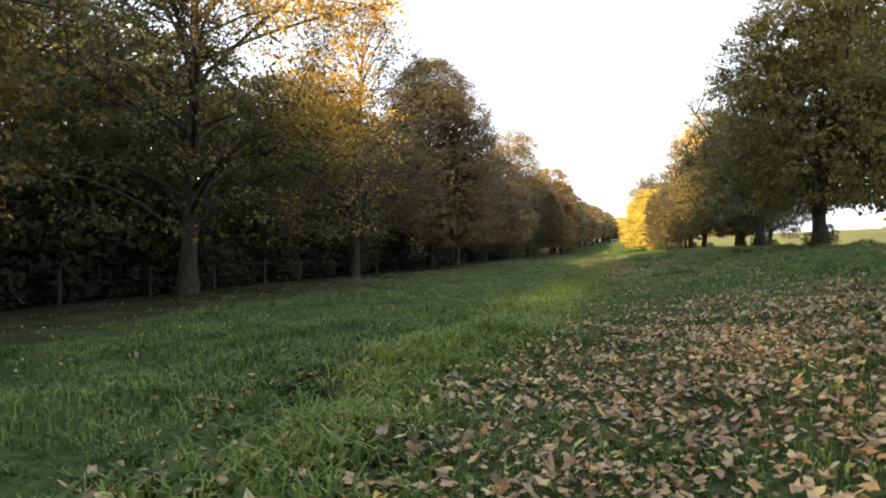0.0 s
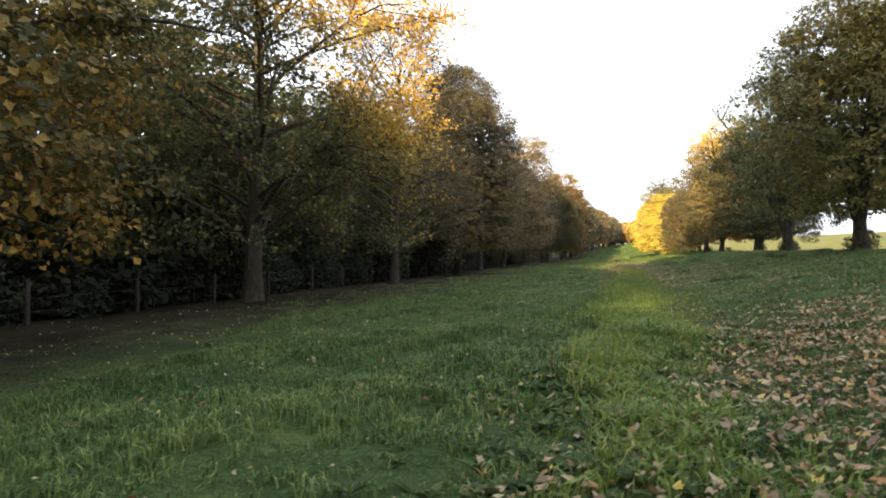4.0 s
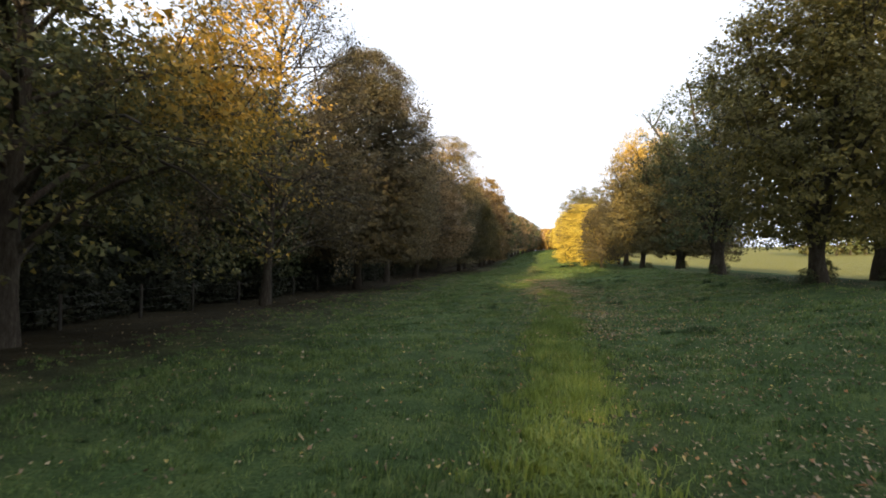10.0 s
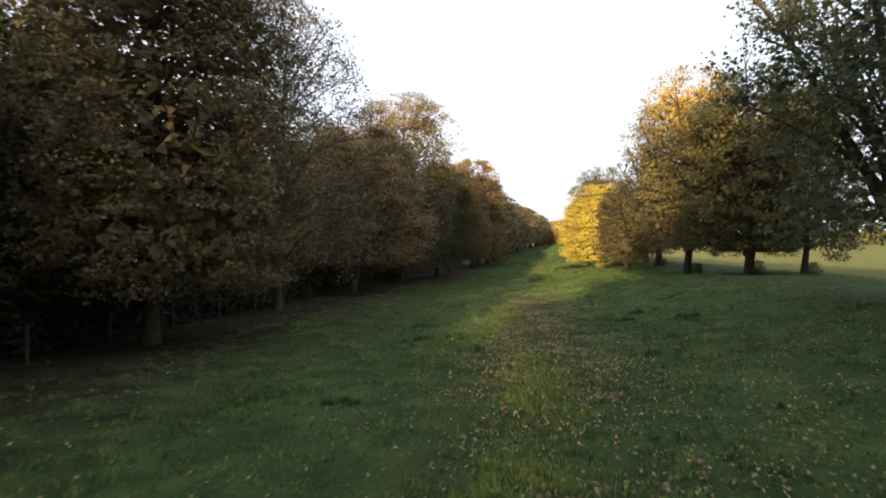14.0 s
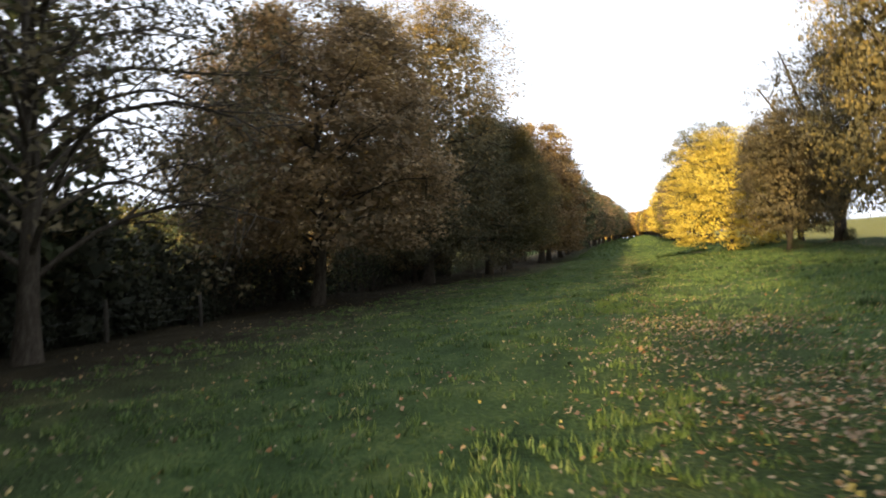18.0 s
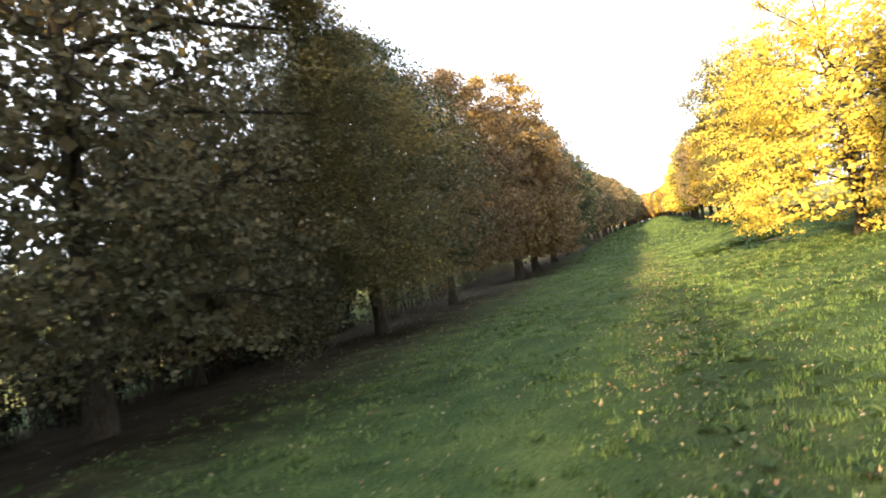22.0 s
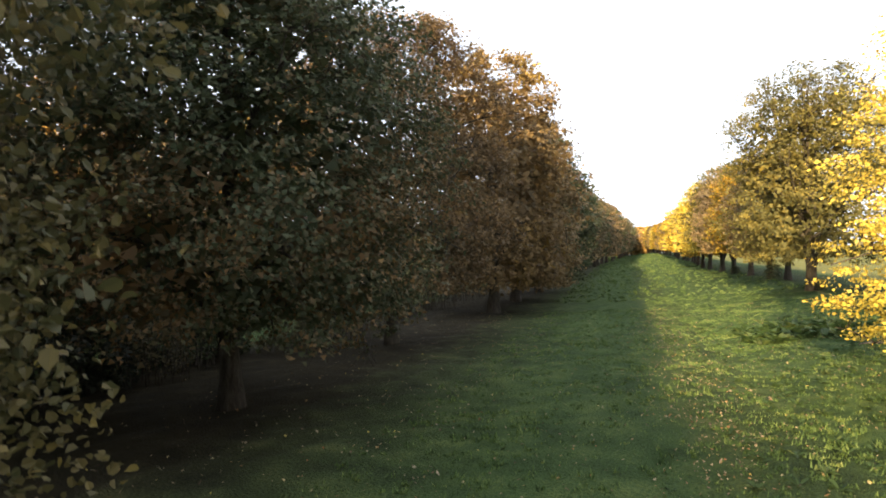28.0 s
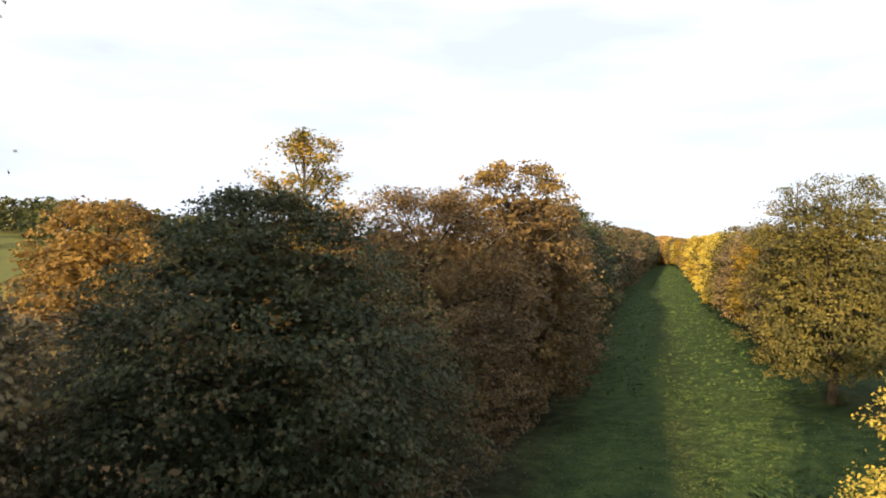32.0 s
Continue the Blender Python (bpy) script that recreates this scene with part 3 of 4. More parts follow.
PROTO = {
    "egg": build_tree("tree", 41, 15.4, 5.7, 1.7, 0.25, EGG, 92000, 0.102, limbs=26, clumps=1800, core=11000, core_size=0.34),
    "dark": build_tree("tree", 43, 11.7, 5.5, 1.8, 0.24, EGG, 84000, 0.1, limbs=26, clumps=2100, clump_r=0.5, core=8500, core_size=0.27, bushy=7, layer=0.6),
    "broad": build_tree("tree", 11, 13.6, 6.0, 1.5, 0.25, WIDE_TOP, 96000, 0.095, limbs=44, clumps=1400, clump_r=0.5, core=700, core_size=0.2, bushy=9, limb_r=0.3),
    "dome": build_tree("tree", 12, 13.0, 4.8, 1.3, 0.23, DOME, 44000, 0.13, limbs=20, clumps=1250, core=6000, core_size=0.31),
    "open": build_tree("tree", 47, 12.8, 5.4, 2.2, 0.22, DOME, 62000, 0.125, limbs=30, clumps=1500, core=3600, core_size=0.3, bushy=8, bare=0.05, limb_r=0.26),
    "oak": build_tree("tree", 29, 12.4, 5.3, 2.1, 0.24, DOME, 54000, 0.125, limbs=24, clumps=1400, core=2600, core_size=0.3, bushy=7),
    "mid": build_tree("tree", 22, 13.0, 4.8, 1.2, 0.30, DOME, 20000, 0.19, limbs=14, clumps=900, core=3000, core_size=0.42, bushy=4),
    "sparse": build_tree("tree", 13, 13.5, 5.0, 1.8, 0.19, DOME, 15000, 0.115, limbs=52, bare=0.75, core=60, core_size=0.25, bushy=10, limb_r=0.3),
    "airy": build_tree("tree", 25, 13.0, 5.5, 1.6, 0.32, VASE, 36000, 0.12, limbs=34, fork=True, bare=0.42, core=3000, core_size=0.28, bushy=7, limb_r=0.22),
    "wide": build_tree("tree", 26, 16.0, 6.0, 1.4, 0.27, FULL_TOP, 84000, 0.105, limbs=28, clumps=2100, core=6500, core_size=0.3, single=False, bough=(6.05, 1.55, 1.7, 2.0, 8.7)),
    "vase": build_tree("tree", 14, 12.8, 5.6, 1.6, 0.32, VASE, 42000, 0.13, limbs=18, fork=True, clumps=1050, core=5000, core_size=0.31),
    "vase_b": build_tree("tree", 15, 13.0, 5.4, 1.6, 0.30, DOME, 42000, 0.13, limbs=18, fork=True, clumps=1050, core=5000, core_size=0.31),
    "slim": build_tree("tree", 16, 12.5, 4.0, 1.5, 0.21, DOME, 27000, 0.13, limbs=16, clumps=850, core=3500, core_size=0.31),
    "lime": build_tree("tree", 17, 10.0, 5.0, 1.5, 0.22, SKIRT, 30000, 0.12, limbs=22, clumps=1100, clump_r=0.42, core=2000, core_size=0.25, single=False),
    "cone": build_tree("tree", 20, 10.0, 4.9, 0.55, 0.20, ROUND, 52000, 0.088, limbs=24, clumps=1300, clump_r=0.42, core=4000, core_size=0.22, single=False, layer=0.55),
    "clear": build_tree("tree", 52, 11.6, 4.5, 2.3, 0.26, DOME, 15000, 0.19, limbs=14, fork=True, clumps=800, core=2200, core_size=0.4, bushy=4),
    "far_row": build_tree("tree", 53, 13.0, 5.0, 2.1, 0.32, DOME, 4600, 0.36, limbs=7, clumps=380, clump_r=0.5, core=700, core_size=0.75, bushy=2),
    "far": build_tree("tree", 18, 13.0, 5.2, 1.0, 0.32, DOME, 4600, 0.36, limbs=7, clumps=380, clump_r=0.5, core=600, core_size=0.75, bushy=2),
    "tall": build_tree("tree", 23, 20.5, 4.6, 10.0, 0.4, CROWN_HIGH, 8000, 0.26, limbs=16, clumps=120, clump_r=0.75, core=0),
    "shrub": build_tree("shrub", 19, 4.2, 2.5, 0.05, 0.07, DOME, 1700, 0.23, limbs=6, clumps=200, clump_r=0.4, core=260, core_size=0.42, bushy=2),
}


def build_thicket(seed):
    """A clump of thin upright stems with a few leaves."""
    rng = np.random.default_rng(seed)
    root = new("thicket")
    tips = []
    for _ in range(26):
        x, y, h = rng.uniform(-1.3, 1.3), rng.uniform(-1.4, 1.4), rng.uniform(1.6, 3.6)
        lean = rng.normal(0, 0.14, 2) * h
        path = [(x, y, -0.15), (x + lean[0] * 0.3, y + lean[1] * 0.3, h * 0.45), (x + lean[0], y + lean[1], h)]
        link_mesh("stem", *tube(path, [0.028, 0.018, 0.005], 4), BARK, root)
        for q in rng.uniform(0.3, 1.0, 9):
            tips.append((x + lean[0] * q, y + lean[1] * q, h * q))
    tips = np.array(tips)
    pick = rng.integers(0, len(tips), 1300)
    tagged(link_mesh("crown", *leaf_cloud(rng, tips[pick] + rng.normal(0, 0.22, (1300, 3)), 0.11, None, True), SCRUB, root), kind="stuff")
    return root


PROTO["thicket"] = build_thicket(71)
LEFT, RIGHT = "avenue row beside the wood", "avenue row beside the open field"
T_OLIVE, T_GREEN, T_RUST = "broad tree with olive-green leaves turning yellow", "tall tree with dense dark green leaves", "tall tree with dense rust-brown autumn leaves"
T_BROWN, T_GOLD, T_AMBER = "tall tree with dull brown-green autumn leaves", "sunlit tree with golden-yellow autumn leaves", "tree with amber and olive autumn leaves"
T_BARE = "half-bare tree with thin brown-green leaves"
WORDS = {OCHRE: "tall tree with ochre-brown autumn leaves", OLIVE: T_OLIVE, GREEN: T_GREEN, RUST: T_RUST, BROWN: T_BROWN, GOLD: T_GOLD, AMBER: T_AMBER, MIXED: "tall dense tree with dark green leaves browning below", CRESTED: "tall russet tree with a sunlit golden crest put into its leaf colour", AUTUMN: "low-hanging lime tree with olive and orange leaves", DUSK: "broad dark olive tree with a sunlit orange top put into its leaf colour", GILDED: "olive-brown tree with a sunlit gold top put into its leaf colour", UMBER: "tall broad tree with olive-brown leaves, browner above", RUSSET: "tall tree with russet-orange autumn leaves", TAWNY: "wide low-branching tree with olive-brown leaves edged yellow", PALE_OLIVE: "open-crowned tree with yellow-olive autumn leaves"}

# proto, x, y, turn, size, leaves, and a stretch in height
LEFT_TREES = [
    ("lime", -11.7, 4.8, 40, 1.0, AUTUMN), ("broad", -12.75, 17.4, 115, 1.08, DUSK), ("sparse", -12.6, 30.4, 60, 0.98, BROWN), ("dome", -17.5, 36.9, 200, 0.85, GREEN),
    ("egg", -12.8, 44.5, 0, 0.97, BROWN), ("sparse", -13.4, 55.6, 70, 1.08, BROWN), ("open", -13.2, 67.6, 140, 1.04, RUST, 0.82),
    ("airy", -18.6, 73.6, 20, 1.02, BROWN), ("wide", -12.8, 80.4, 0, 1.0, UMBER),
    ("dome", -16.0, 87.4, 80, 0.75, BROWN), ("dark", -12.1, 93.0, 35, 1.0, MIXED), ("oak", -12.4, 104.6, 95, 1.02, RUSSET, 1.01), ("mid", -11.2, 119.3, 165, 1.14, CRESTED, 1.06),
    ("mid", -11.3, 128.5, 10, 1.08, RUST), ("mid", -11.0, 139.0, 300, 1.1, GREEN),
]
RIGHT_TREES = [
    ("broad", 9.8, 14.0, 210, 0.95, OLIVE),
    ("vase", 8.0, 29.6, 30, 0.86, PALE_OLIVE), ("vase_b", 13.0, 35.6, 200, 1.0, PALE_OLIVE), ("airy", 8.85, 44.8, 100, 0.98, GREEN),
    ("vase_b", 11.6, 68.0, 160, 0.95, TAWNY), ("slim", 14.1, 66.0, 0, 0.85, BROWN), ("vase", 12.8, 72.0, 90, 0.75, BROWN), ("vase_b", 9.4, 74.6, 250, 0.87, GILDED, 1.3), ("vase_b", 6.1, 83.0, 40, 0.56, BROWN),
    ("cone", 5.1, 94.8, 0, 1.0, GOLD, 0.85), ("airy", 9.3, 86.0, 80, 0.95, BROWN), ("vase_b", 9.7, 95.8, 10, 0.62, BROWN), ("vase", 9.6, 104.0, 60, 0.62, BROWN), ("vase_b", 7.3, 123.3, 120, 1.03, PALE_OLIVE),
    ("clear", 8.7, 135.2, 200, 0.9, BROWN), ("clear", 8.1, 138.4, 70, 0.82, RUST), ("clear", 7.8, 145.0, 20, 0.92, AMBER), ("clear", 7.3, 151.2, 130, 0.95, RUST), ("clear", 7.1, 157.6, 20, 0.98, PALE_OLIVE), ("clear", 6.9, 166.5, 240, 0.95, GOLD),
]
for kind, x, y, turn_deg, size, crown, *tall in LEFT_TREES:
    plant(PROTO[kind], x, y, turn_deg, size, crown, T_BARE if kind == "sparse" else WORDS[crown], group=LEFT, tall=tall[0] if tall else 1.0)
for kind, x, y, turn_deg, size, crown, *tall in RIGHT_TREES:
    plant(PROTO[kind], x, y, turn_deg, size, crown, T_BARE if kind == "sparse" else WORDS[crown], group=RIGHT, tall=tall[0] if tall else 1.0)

rng = np.random.default_rng(5)
FAR_LEFT, FAR_RIGHT = [GREEN, BROWN, RUST, BROWN, RUST], [AMBER, GOLD, RUST, BROWN, AMBER]
LEFT_LINE = ((150, -11.0), (180, -10.9), (207, -9.7), (255, -7.3), (295, -5.2), (325, -3.7), (380, -1.6))
RIGHT_LINE = ((172, 7.3), (216, 8.2), (273, 9.2), (330, 8.8), (385, 8.2))
for k, y in enumerate(np.arange(150, 376, 9.5)):
    c = FAR_LEFT[k % 5]
    plant(PROTO["far_row"], float(np.interp(y, *np.array(LEFT_LINE).T)) + rng.uniform(-0.4, 0.4), y + rng.uniform(-1.2, 1.2), rng.uniform(0, 360), rng.uniform(0.95, 1.1), c, WORDS[c], group=LEFT)
    c = FAR_RIGHT[k % 5]
    y += 24
    plant(PROTO["far_row"], float(np.interp(y, *np.array(RIGHT_LINE).T)) + rng.uniform(-0.5, 0.5), y + rng.uniform(-1.2, 1.2), rng.uniform(0, 360), rng.uniform(0.72, 0.85), c, WORDS[c], group=RIGHT)

# the dark wood behind the row, with brambles along its fence
for k in range(46):
    y = -38 + k * 2.7
    x = -20.5 - (k % 3) * 3.6 + rng.uniform(-1.3, 1.3)
    c = (GREEN, BROWN, GREEN)[k % 3]
    if y < 63:
        plant(PROTO["far"], x, y, rng.uniform(0, 360), rng.uniform(0.75, 1.0), c, WORDS[c], group="wood behind the fence")
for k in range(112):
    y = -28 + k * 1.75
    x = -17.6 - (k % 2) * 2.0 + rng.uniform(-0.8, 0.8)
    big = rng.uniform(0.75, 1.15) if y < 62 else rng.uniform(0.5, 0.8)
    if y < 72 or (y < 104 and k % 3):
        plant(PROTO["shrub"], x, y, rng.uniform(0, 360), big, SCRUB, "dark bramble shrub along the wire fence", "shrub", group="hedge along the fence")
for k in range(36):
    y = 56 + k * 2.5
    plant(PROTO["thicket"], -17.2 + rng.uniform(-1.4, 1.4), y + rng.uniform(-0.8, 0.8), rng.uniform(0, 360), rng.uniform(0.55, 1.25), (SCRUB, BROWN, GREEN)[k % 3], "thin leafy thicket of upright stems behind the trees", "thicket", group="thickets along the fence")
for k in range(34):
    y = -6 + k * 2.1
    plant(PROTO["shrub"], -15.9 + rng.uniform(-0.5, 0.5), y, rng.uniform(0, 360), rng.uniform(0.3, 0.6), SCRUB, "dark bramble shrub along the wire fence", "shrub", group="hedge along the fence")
for x, y, size in ((8.3, 29.9, 0.2), (7.6, 29.4, 0.14), (13.3, 35.2, 0.2), (9.2, 45.2, 0.17), (8.5, 44.6, 0.13), (11.9, 67.6, 0.2), (14.4, 65.7, 0.16), (9.9, 74.2, 0.2), (6.3, 82.7, 0.14), (9.6, 85.6, 0.16), (9.8, 103.6, 0.14), (7.7, 122.7, 0.16), (8.2, 137.9, 0.3), (7.4, 150.6, 0.2)):
    plant(PROTO["shrub"], x, y, x * 40, size, GREEN, "low dark tuft of undergrowth at a tree's foot", "undergrowth", group="undergrowth at the feet of the trees")
# unseen trees added to shape the low sun: the rows go on behind the walk's start, a belt of high trees closes the
# avenue's near end, and light reaches the grass through the gaps alone
for x, y, size, tall in ((-11.6, -8.5, 1.05, 0.7), (-11.8, -21.5, 1.1, 0.82), (-10.1, -30.5, 0.68, 0.98), (-6.7, -32.0, 0.6, 1.0), (9.8, -2.0, 0.95, 1.0), (10.2, -16.0, 1.0, 1.0)):
    plant(PROTO["mid"], x, y, x * 30, size, BROWN, "unseen brown-green tree added to the rows' near end to shade the grass", group="trees at the avenue's near end", tall=tall)
for x, y, size, tall in ((-26, -38, 1.2, 1.05), (-20, -36, 1.15, 1.05), (-14.4, -39, 1.3, 0.86), (-21, -46, 1.1, 1.25), (-17.5, -48, 1.15, 0.95), (-19, -55, 1.1, 1.1),
                         (-1.6, -38, 0.85, 1.9), (-2.0, -47, 0.9, 1.9), (3.2, -37, 0.9, 1.6), (7, -38, 1.0, 1.3), (12.5, -36, 1.1, 1.15), (3.5, -46, 1.0, 1.45), (18, -37, 1.2, 1.0)):
    plant(PROTO["far"], x, y, x * 30, size, BROWN, "unseen high tree added behind the avenue's near end to block the sun", group="high trees at the avenue's near end", tall=tall)
for x, y, size, tall in ((-5.0, -38, 1.0, 1.0), (-5.5, -44, 1.05, 1.0), (-6.0, -50, 1.1, 1.0), (-10.2, -58, 1.0, 1.0), (-12.0, -47, 1.0, 0.96), (-6.0, -40, 1.0, 1.2), (-1.2, -43, 1.05, 1.2), (-7.4, -52, 1.05, 1.25), (3.0, -41, 1.0, 1.15)):
    plant(PROTO["tall"], x, y, x * 50, size, BROWN, "unseen clear-stemmed tree added behind the avenue's near end to narrow the sunlight", group="high trees at the avenue's near end", tall=tall)
plant(PROTO["mid"], -32.0, 108.0, 50, 1.06, OCHRE, "broad sunlit amber tree rising behind the avenue", group="sunlit trees behind the avenue")
plant(PROTO["tall"], -33.0, 131.5, 30, 1.06, AMBER, "tall golden tree standing over the rest")
for x, y, size, c in ((-22, 94, 0.66, BROWN), (-20.5, 100, 0.7, RUST), (-26, 98, 0.62, BROWN), (-31, 103, 0.62, RUST)):
    plant(PROTO["far"], x, y, x * 11, size, c, WORDS[c], group="low trees behind the avenue")
for x, y, size in ((-26, 112, 0.8), (-39, 114, 0.95), (-30, 120, 1.0), (-46, 119, 0.9), (-54, 126, 0.95)):
    plant(PROTO["far"], x, y, x * 7, size, OCHRE, "sunlit amber tree rising behind the avenue", group="sunlit trees behind the avenue")
for ob in PROTO.values():
    for o in [*ob.children_recursive, ob]:
        bpy.data.objects.remove(o)


# ---- far woods ----
def far_wood(name, seed, places, material, label, tall=12.0, wide=5.0, leaves=420, leaf=1.15):
    rng = np.random.default_rng(seed)
    cs, trunks = [], []
    for x, y in places:
        z, s = float(land(x, y)), rng.uniform(0.75, 1.15)
        u = rng.uniform(0, 1, leaves)
        a = rng.uniform(0, 2 * np.pi, leaves)
        r = wide * s * profile(DOME, u) * np.sqrt(rng.uniform(0.3, 1, leaves)) * (1 + 0.2 * np.sin(3 * a + x))
        cs.append(np.column_stack([x + r * np.cos(a), y + r * np.sin(a), z + s * (0.4 + (tall - 0.4) * u)]))
        trunks.append(tube([(x, y, z - 0.3), (x, y, z + 5 * s)], [0.35 * s, 0.2 * s], 5))
    ob = link_mesh(name, *leaf_cloud(rng, np.concatenate(cs), leaf, None, True), material)
    link_mesh("trunks", *joined(trunks), BARK, ob)
    return tagged(ob, label, "woodland", kind="stuff")


rng = np.random.default_rng(8)
far_wood("far_woods", 21, [(x + rng.uniform(-4, 4), 374 + (k % 4) * 22 + abs(x) * 0.05 + rng.uniform(-8, 8)) for k, x in enumerate(np.arange(-190, 70, 2.6))], FARWOOD, "distant orange autumn wood on the rising ground", leaves=560)
far_wood("wood_edge", 25, [(x + rng.uniform(-1, 1), 369 + rng.uniform(-2, 3)) for x in np.arange(-70, 70, 1.9)], FARWOOD, "low autumn shrubs along the edge of the distant wood", 5.5, 2.8, 190, 0.9)
far_wood("hill_woods", 22, [(-260 + rng.normal(0, 85), 300 + rng.normal(0, 75)) for _ in range(170)], FARGREEN, "green wood on a distant hill", 13, 6.5, 300, 1.5)
far_wood("field_hedge", 23, [(x, 150 + 0.55 * x + rng.uniform(-6, 6)) for x in np.arange(70, 330, 4.5)], FARGREEN, "line of trees beyond the open field", 9, 4.5, 260, 1.1)
far_wood("left_field_hedge", 24, [(-75 + rng.uniform(-4, 4), y) for y in np.arange(-20, 330, 6.5)], FARGREEN, "line of trees beyond the green field", 9, 4.5, 240, 1.1)


# ---- grass and fallen leaves ----
def grass_blades(seed, count, box, height, width, soft=False, curved=False):
    """Blades in tufts of uneven size, thicker and longer in patches."""
    rng = np.random.default_rng(seed)
    x0, x1, y0, y1 = box
    tuft_n = count // 14
    tx, ty = rng.uniform(x0, x1, tuft_n), rng.uniform(y0, y1, tuft_n)
    if soft:
        tx = rng.normal((x0 + x1) / 2, (x1 - x0) / 4.2, tuft_n) + 0.25 * np.sin(ty * 0.9)
        ty += rng.normal(0, 1.2, tuft_n)
    lush = 0.5 + 0.5 * np.sin(tx * 1.1 + 2 * np.sin(ty * 0.45)) * np.sin(ty * 0.8 + np.sin(tx))
    tall = rng.uniform(0.55, 1.0, tuft_n) ** 1.5 + (rng.uniform(size=tuft_n) > 0.9) * rng.uniform(0.3, 0.9, tuft_n)
    k = rng.choice(tuft_n, count, p=(0.4 + lush) / (0.4 + lush).sum())
    wide = 0.02 + 0.035 * tall[k]
    x, y = tx[k] + rng.normal(0, 1, count) * wide, ty[k] + rng.normal(0, 1, count) * wide
    z = land(x, y)
    worn = 1 / (1 + np.exp(-(x + 1.3 - 0.03 * np.maximum(y - 4, 0) ** 2.2) / 0.3)) / (1 + np.exp((y - 10.5) / 0.9))
    h = height * (1 - 0.5 * worn) * rng.uniform(0.5, 1.3, count) * (0.65 + 0.7 * lush[k]) * (0.5 + tall[k])
    a = rng.uniform(0, 2 * np.pi, count)
    bend = rng.uniform(0.25, 1.1, count) * h
    dx, dy = np.cos(a), np.sin(a)
    wd = width * rng.uniform(0.6, 1.5, count)
    p0 = np.column_stack([x - dy * wd, y + dx * wd, z - 0.01])
    p1 = np.column_stack([x + dy * wd, y - dx * wd, z - 0.01])
    p2 = np.column_stack([x + dx * bend, y + dy * bend, z + h])
    if curved:
        m0 = np.column_stack([x - dy * wd * 0.8 + dx * bend * 0.3, y + dx * wd * 0.8 + dy * bend * 0.3, z + h * 0.68])
        m1 = np.column_stack([x + dy * wd * 0.8 + dx * bend * 0.3, y - dx * wd * 0.8 + dy * bend * 0.3, z + h * 0.68])
        p2 = np.column_stack([x + dx * bend * 1.25, y + dy * bend * 1.25, z + h * 0.92])
        v = np.stack([p0, p1, m0, m1, p2], 1).reshape(-1, 3)
        k = np.arange(count)[:, None] * 5
        return v, np.concatenate([k + [0, 1, 3], k + [0, 3, 2], k + [2, 3, 4]], 1).reshape(-1, 3)
    v = np.stack([p0, p1, p2], 1).reshape(-1, 3)
    return v, np.arange(3 * count).reshape(-1, 3)


def litter_places(seed, count, cx, sx, y0, y1):
    """Places in a band along the avenue, thicker in drifts."""
    rng = np.random.default_rng(seed)
    x, y = rng.normal(cx, sx, count * 2), rng.uniform(y0, y1, count * 2)
    drift = 0.55 + 0.45 * np.sin(x * 2.3 + 1.7 * np.sin(y * 0.7)) * np.sin(y * 1.9 + 1.3 * np.sin(x * 1.1))
    keep = rng.uniform(size=count * 2) < drift
    return np.column_stack([x, y])[keep]


def patch_places(seed, count):
    """The thick patch of leaves where the walk begins, thinning out ahead and to the wood's side."""
    rng = np.random.default_rng(seed)
    x, y = rng.uniform(-2.6, 9.0, count), 1.0 + 12.5 * rng.uniform(0, 1, count) ** 1.25
    edge = -1.15 + 0.03 * np.maximum(y - 4, 0) ** 2.2 + 0.2 * np.sin(y * 2.1)
    dense = 1 / (1 + np.exp(-(x - edge - 0.35) / 0.6)) / (1 + np.exp((y - 10.5) / 0.9))
    keep = rng.uniform(size=count) < dense * (0.68 + 0.32 * np.sin(x * 3.1 + y) * np.sin(y * 2.7 - x))
    return np.column_stack([x, y])[keep]


def fallen(seed, xy, size, lift=(0.015, 0.06)):
    """Crumpled leaves with uneven lobes, lying on the grass."""
    rng = np.random.default_rng(seed)
    n = len(xy)
    z = land(xy[:, 0], xy[:, 1]) + rng.uniform(*lift, n)
    c = np.column_stack([xy, z])
    a = rng.uniform(0, 2 * np.pi, n)
    s = (size * rng.uniform(0.5, 1.5, n))[:, None]
    tilt = rng.normal(0, 0.4, (n, 2))
    ax = np.column_stack([np.cos(a), np.sin(a), tilt[:, 0]])
    sd = np.column_stack([-np.sin(a), np.cos(a), tilt[:, 1]])
    up = np.array([0, 0, 1.0])
    narrow = rng.uniform(0.5, 1.0, n)[:, None]
    q = []
    for ang, far in ((0.0, 0.75), (0.75, 0.42), (1.35, 0.62), (2.3, 0.45), (3.1, 0.5), (3.9, 0.42), (4.9, 0.62), (5.55, 0.42)):
        r = s * far * rng.uniform(0.7, 1.25, n)[:, None]
        q.append(c + ax * r * math.cos(ang) + sd * r * math.sin(ang) * narrow + up * s * rng.uniform(-0.1, 0.22, n)[:, None])
    v = np.stack(q, 1).reshape(-1, 3)
    k = np.arange(n)[:, None] * 8
    return v, np.concatenate([k + [0, 1, 7], k + [1, 2, 3], k + [1, 3, 5], k + [1, 5, 7], k + [5, 6, 7], k + [3, 4, 5]], 1).reshape(-1, 3)


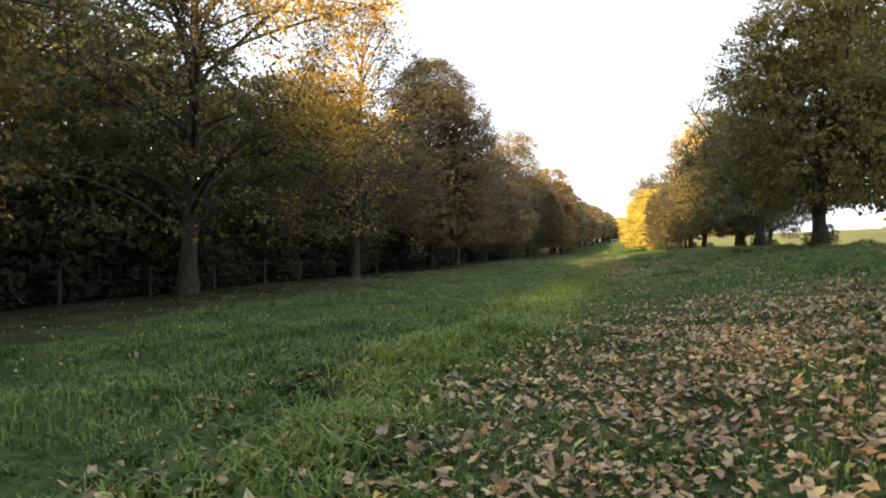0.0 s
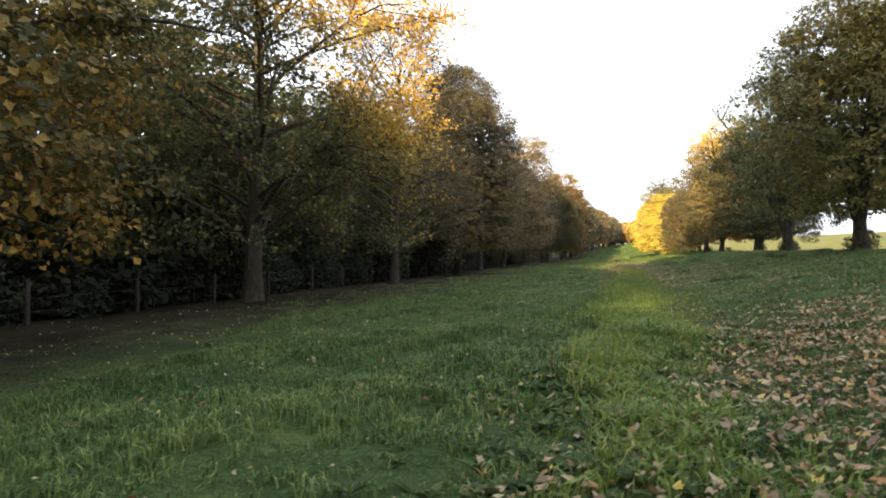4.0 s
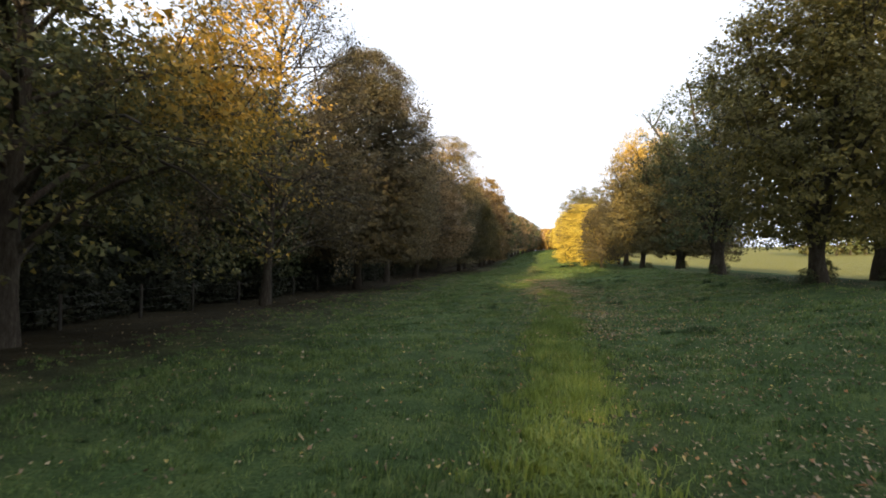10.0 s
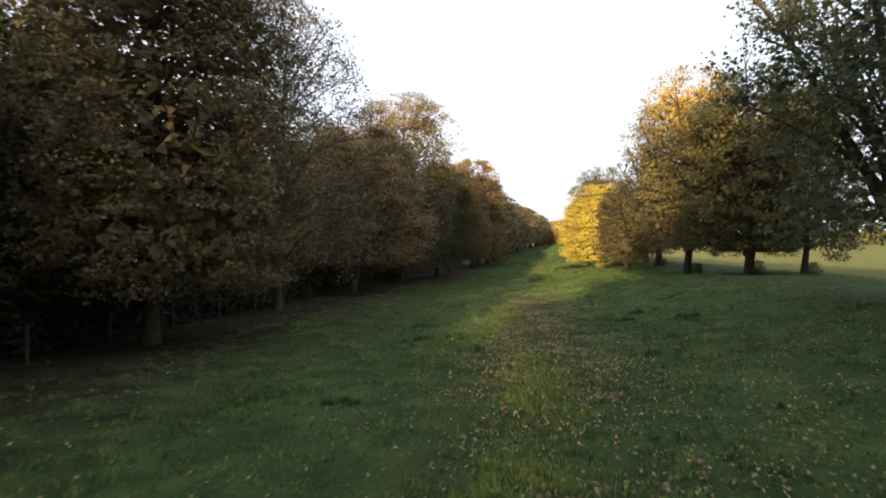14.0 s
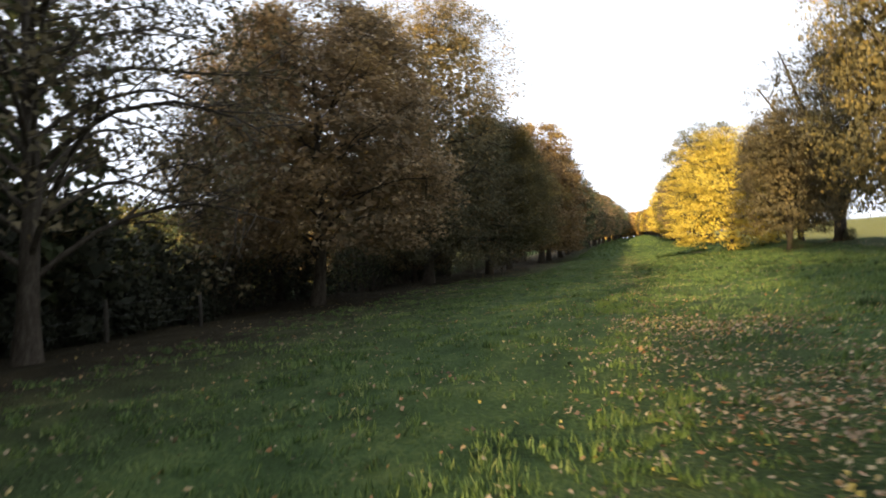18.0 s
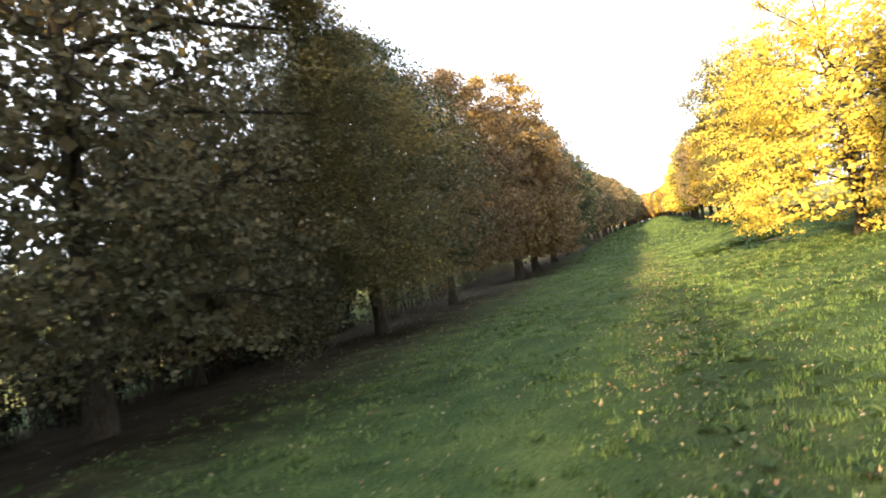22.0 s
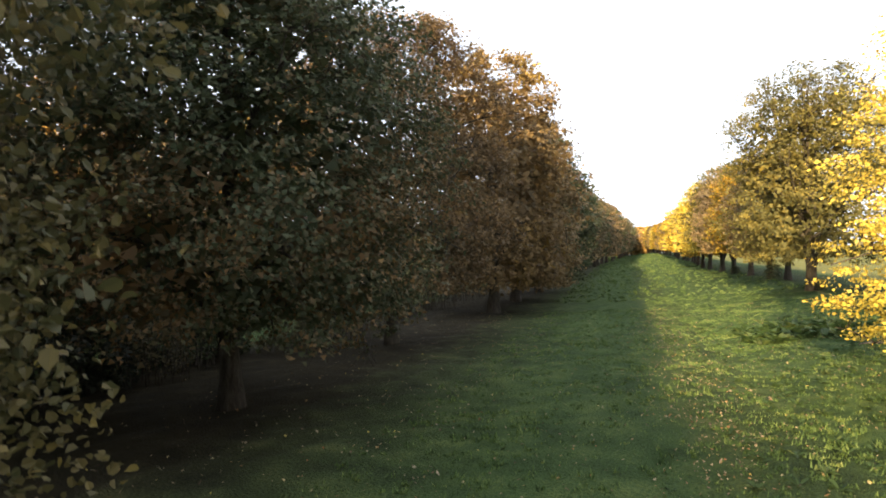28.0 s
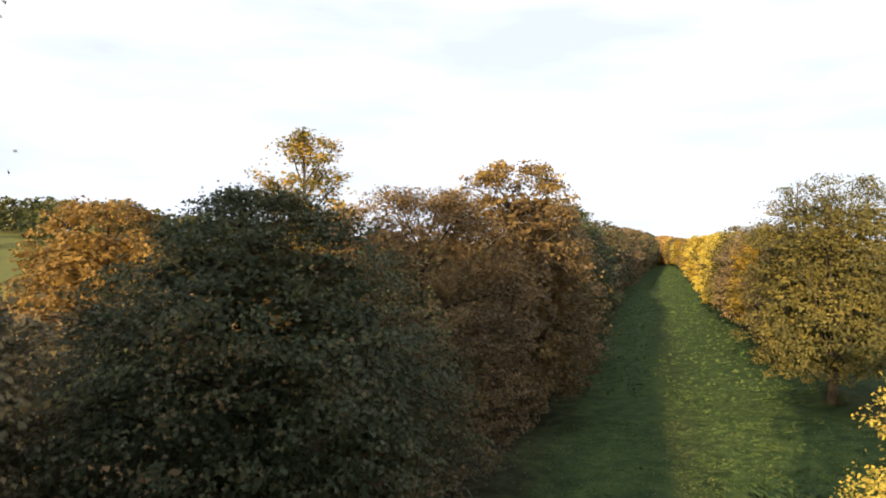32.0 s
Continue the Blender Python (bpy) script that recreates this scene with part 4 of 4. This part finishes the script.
# paler blades put the sun's streak along the avenue into the grass colour
SUN_STREAK_BLADE = leaf_material("sun_streak_blades", [(0.0, (0.06, 0.095, 0.022)), (0.5, (0.135, 0.195, 0.042)), (1.0, (0.27, 0.30, 0.08))], 0.4, 0.8)
grass = link_mesh("grass", *joined([
    grass_blades(31, 118000, (-7, 5.5, 1.0, 9), 0.058, 0.0055, False, True),
    grass_blades(39, 80000, (-8.5, 8, 9, 18), 0.05, 0.0065),
    grass_blades(32, 120000, (-7.5, 8, 18, 50), 0.052, 0.009),
    grass_blades(33, 90000, (-8, 8, 50, 84), 0.05, 0.010),
    grass_blades(29, 40000, (-11.5, -6.5, 14, 84), 0.05, 0.008),
    grass_blades(40, 70000, (-8, 8, 84, 120), 0.045, 0.013),
    grass_blades(37, 50000, (-2.2, 5.5, 56, 84), 0.035, 0.010),
    grass_blades(38, 50000, (-2.2, 6.0, 84, 130), 0.04, 0.014),
    grass_blades(28, 70000, (-8.5, 8, 126, 345), 0.08, 0.05),
]), BLADE)
lush = link_mesh("lush_grass", *joined([
    grass_blades(34, 16000, (-2.1, -0.8, 2.5, 12), 0.085, 0.008, True, True), grass_blades(35, 15000, (-2.0, -0.7, 12, 24), 0.085, 0.009, True), grass_blades(36, 11000, (-1.5, -0.3, 24, 42), 0.08, 0.011, True), grass_blades(30, 3600, (-2.9, -1.9, 42, 62), 0.06, 0.010, True),
]), SUN_STREAK_BLADE)
tagged(lush, "strip of taller yellow-green grass along the avenue, with the sun's streak put into its colour", "grass", kind="stuff")
tagged(grass, "lush green meadow grass in tufts", "grass", kind="stuff")
litter = link_mesh("leaf_litter", *joined([
    fallen(41, patch_places(51, 92000), 0.042, (0.03, 0.072)),
    fallen(42, litter_places(52, 5000, 1.4, 2.0, 10, 40), 0.034), fallen(50, litter_places(60, 4000, -0.3, 0.9, 20, 44), 0.038),
    fallen(49, litter_places(59, 5000, 3.0, 3.0, 6, 45), 0.032),
    fallen(47, litter_places(57, 9000, -0.8, 1.05, 37, 58), 0.036),
    fallen(43, litter_places(53, 3000, -1.9, 0.6, 56, 120), 0.036),
    fallen(48, litter_places(58, 1800, 1.4, 1.8, 56, 120), 0.036),
    fallen(44, litter_places(54, 3500, -9.0, 2.4, 0, 120), 0.042),
    fallen(45, litter_places(55, 7000, -2.5, 4.0, 0, 62), 0.034), fallen(40, litter_places(61, 2200, -3.5, 3.5, 62, 112), 0.034),
    fallen(46, litter_places(56, 4000, 7.0, 2.5, 0, 120), 0.036),
]), LITTER)
tagged(litter, "scattered fallen leaves, tan, brown and yellow", "fallen leaves", kind="stuff")


def leaf_shape(seed):
    """One broad fallen leaf with shallow lobes, a raised rim and a stalk."""
    rng = np.random.default_rng(seed)
    n = 13
    a = np.linspace(-2.7, 2.7, n)
    r = (0.5 + 0.16 * np.cos(a * 2.5 + rng.uniform(-0.4, 0.4)) + rng.uniform(-0.05, 0.05, n)) * (0.85 + 0.3 * np.cos(a))
    curl = rng.uniform(0.1, 0.45)
    rim = np.column_stack([r * np.cos(a), r * np.sin(a) * 0.85, curl * r**2 * (0.6 + 0.4 * np.sin(a * 3 + seed))])
    v = np.concatenate([[(0, 0, 0), (-0.85, 0.04, 0.02), (-0.85, -0.01, 0.02)], rim])
    f = [(0, 3 + i, 4 + i) for i in range(n - 1)] + [(0, 1, 2), (0, 3 + n - 1, 3)]
    return v, f


shapes = []
for k in range(8):
    ob = link_mesh("fallen_leaf", *leaf_shape(80 + k), LITTER, litter)
    shapes.append(ob.data)
    bpy.data.objects.remove(ob)
rng = np.random.default_rng(91)
near_patch = patch_places(92, 4000)
near_patch = near_patch[(near_patch[:, 1] < 5.2) & (near_patch[:, 0] < 4.2)][:270]
for k, (x, y) in enumerate(near_patch):
    ob = new("fallen_leaf", shapes[k % 8])
    ob.parent = litter
    size = rng.uniform(0.04, 0.07)
    ob.matrix_world = pose(x, y, float(land(x, y)) + rng.uniform(0.05, 0.08), rng.normal(0, 14), rng.normal(0, 14), rng.uniform(0, 360))
    ob.scale = (size, size, size)

# ---- broad-leaved weeds in the sunlit grass ----
DOCK = leaf_material("dark_green_weed_leaves", [(0.0, (0.02, 0.042, 0.014)), (0.6, (0.05, 0.085, 0.026)), (1.0, (0.13, 0.15, 0.045))], 0.3, 2.0)


def weeds(seed, places, size):
    """Rosettes of broad leaves rising from the grass."""
    rng = np.random.default_rng(seed)
    vs = []
    for x, y in places:
        n = rng.integers(6, 12)
        z = float(land(x, y))
        for a in rng.uniform(0, 2 * np.pi, n):
            l, up = size * rng.uniform(0.6, 1.3), rng.uniform(0.25, 0.9)
            d, sd = np.array([math.cos(a), math.sin(a), up]), np.array([-math.sin(a), math.cos(a), 0])
            o = np.array([x, y, z])
            vs.append([o, o + d * l * 0.5 + sd * l * 0.2, o + d * l * 0.95 - [0, 0, 0.25 * l], o + d * l * 0.5 - sd * l * 0.2])
    v = np.array(vs).reshape(-1, 3)
    k = np.arange(len(vs))[:, None] * 4
    return v, np.concatenate([k + [0, 1, 2], k + [0, 2, 3]], 1).reshape(-1, 3)


rng = np.random.default_rng(63)
patch = [(rng.uniform(0.8, 4.6), 104.3 + rng.uniform(0, 4.2)) for _ in range(150)]
spots = [(rng.uniform(-8, 6), rng.uniform(3, 98)) for _ in range(260)]
strip_spots = [(rng.uniform(-1.9, 4.4), rng.uniform(66, 112)) for _ in range(760)]
edge_spots = [(rng.normal(-1.9, 0.5), rng.uniform(2.2, 8)) for _ in range(420)]
weed = link_mesh("weeds", *joined([weeds(64, patch, 0.42), weeds(65, spots, 0.11), weeds(66, strip_spots, 0.16), weeds(67, edge_spots, 0.11)]), DOCK)
tagged(weed, "dark broad-leaved weeds growing in the grass", "weeds", kind="stuff")

rng = np.random.default_rng(97)
TUFT = leaf_material("dark_tufted_grass", [(0.0, (0.018, 0.038, 0.014)), (0.6, (0.042, 0.075, 0.025)), (1.0, (0.1, 0.135, 0.045))], 0.3, 2.0)
tuft_spots = [(rng.uniform(1.0, 8.5), rng.uniform(18, 60)) for _ in range(16)] + [(rng.uniform(-7, -2.5), rng.uniform(26, 56)) for _ in range(6)]
tufts = link_mesh("grass_tufts", *joined([grass_blades(200 + k, 170, (x - 0.28, x + 0.28, y - 0.2, y + 0.2), 0.1, 0.012) for k, (x, y) in enumerate(tuft_spots)]), TUFT)
tagged(tufts, "coarse dark tufts standing in the meadow grass", "grass", kind="stuff")

stick = link_mesh("fallen_branch", *tube([(-0.75, 0.0, 0.03), (-0.3, 0.06, 0.06), (0.2, 0.02, 0.05), (0.75, 0.16, 0.04)], [0.022, 0.03, 0.024, 0.01], 7), PALE_BARK, smooth=True)
stick.matrix_world = pose(3.9, 102.2, float(land(3.9, 102.2)), 0, 0, 20)
tagged(stick, "pale bare fallen branch lying on the sunlit grass", "branch")
fork_twig = link_mesh("side_twig", *tube([(0.1, 0.03, 0.05), (0.3, -0.14, 0.08), (0.42, -0.3, 0.05)], [0.014, 0.009, 0.004], 5), PALE_BARK, stick, smooth=True)


# ---- the wire fence before the wood ----
def fence_post(rng):
    me_v, me_f = tube([(0, 0, -0.3), (0.004, 0, 0.4), (rng.uniform(-0.02, 0.02), rng.uniform(-0.02, 0.02), 0.98), (0, 0, 1.0)], [0.055, 0.05, 0.047, 0.02], 8)
    return me_v, me_f


rng = np.random.default_rng(12)
fence = new("fence")
fence.location = (-14.3, 4.0, float(land(-14.3, 4.0)))
tagged(fence, "old wire fence on weathered wooden posts before the wood", "fence")
ys = np.arange(4.0, 62.0, 3.4)
px = -14.3 + rng.uniform(-0.12, 0.12, len(ys))
for x, y in zip(px, ys):
    v, f = fence_post(rng)
    link_mesh("post", v + (x + 14.3, y - 4.0, float(land(x, y)) - fence.location.z), f, POST_WOOD, fence, smooth=True)
for h in (0.3, 0.6, 0.9):
    link_mesh("wire", *tube([(x + 14.3, y - 4.0, float(land(x, y)) - fence.location.z + h) for x, y in zip(px, ys)], np.full(len(ys), 0.003), 4), WIRE, fence)
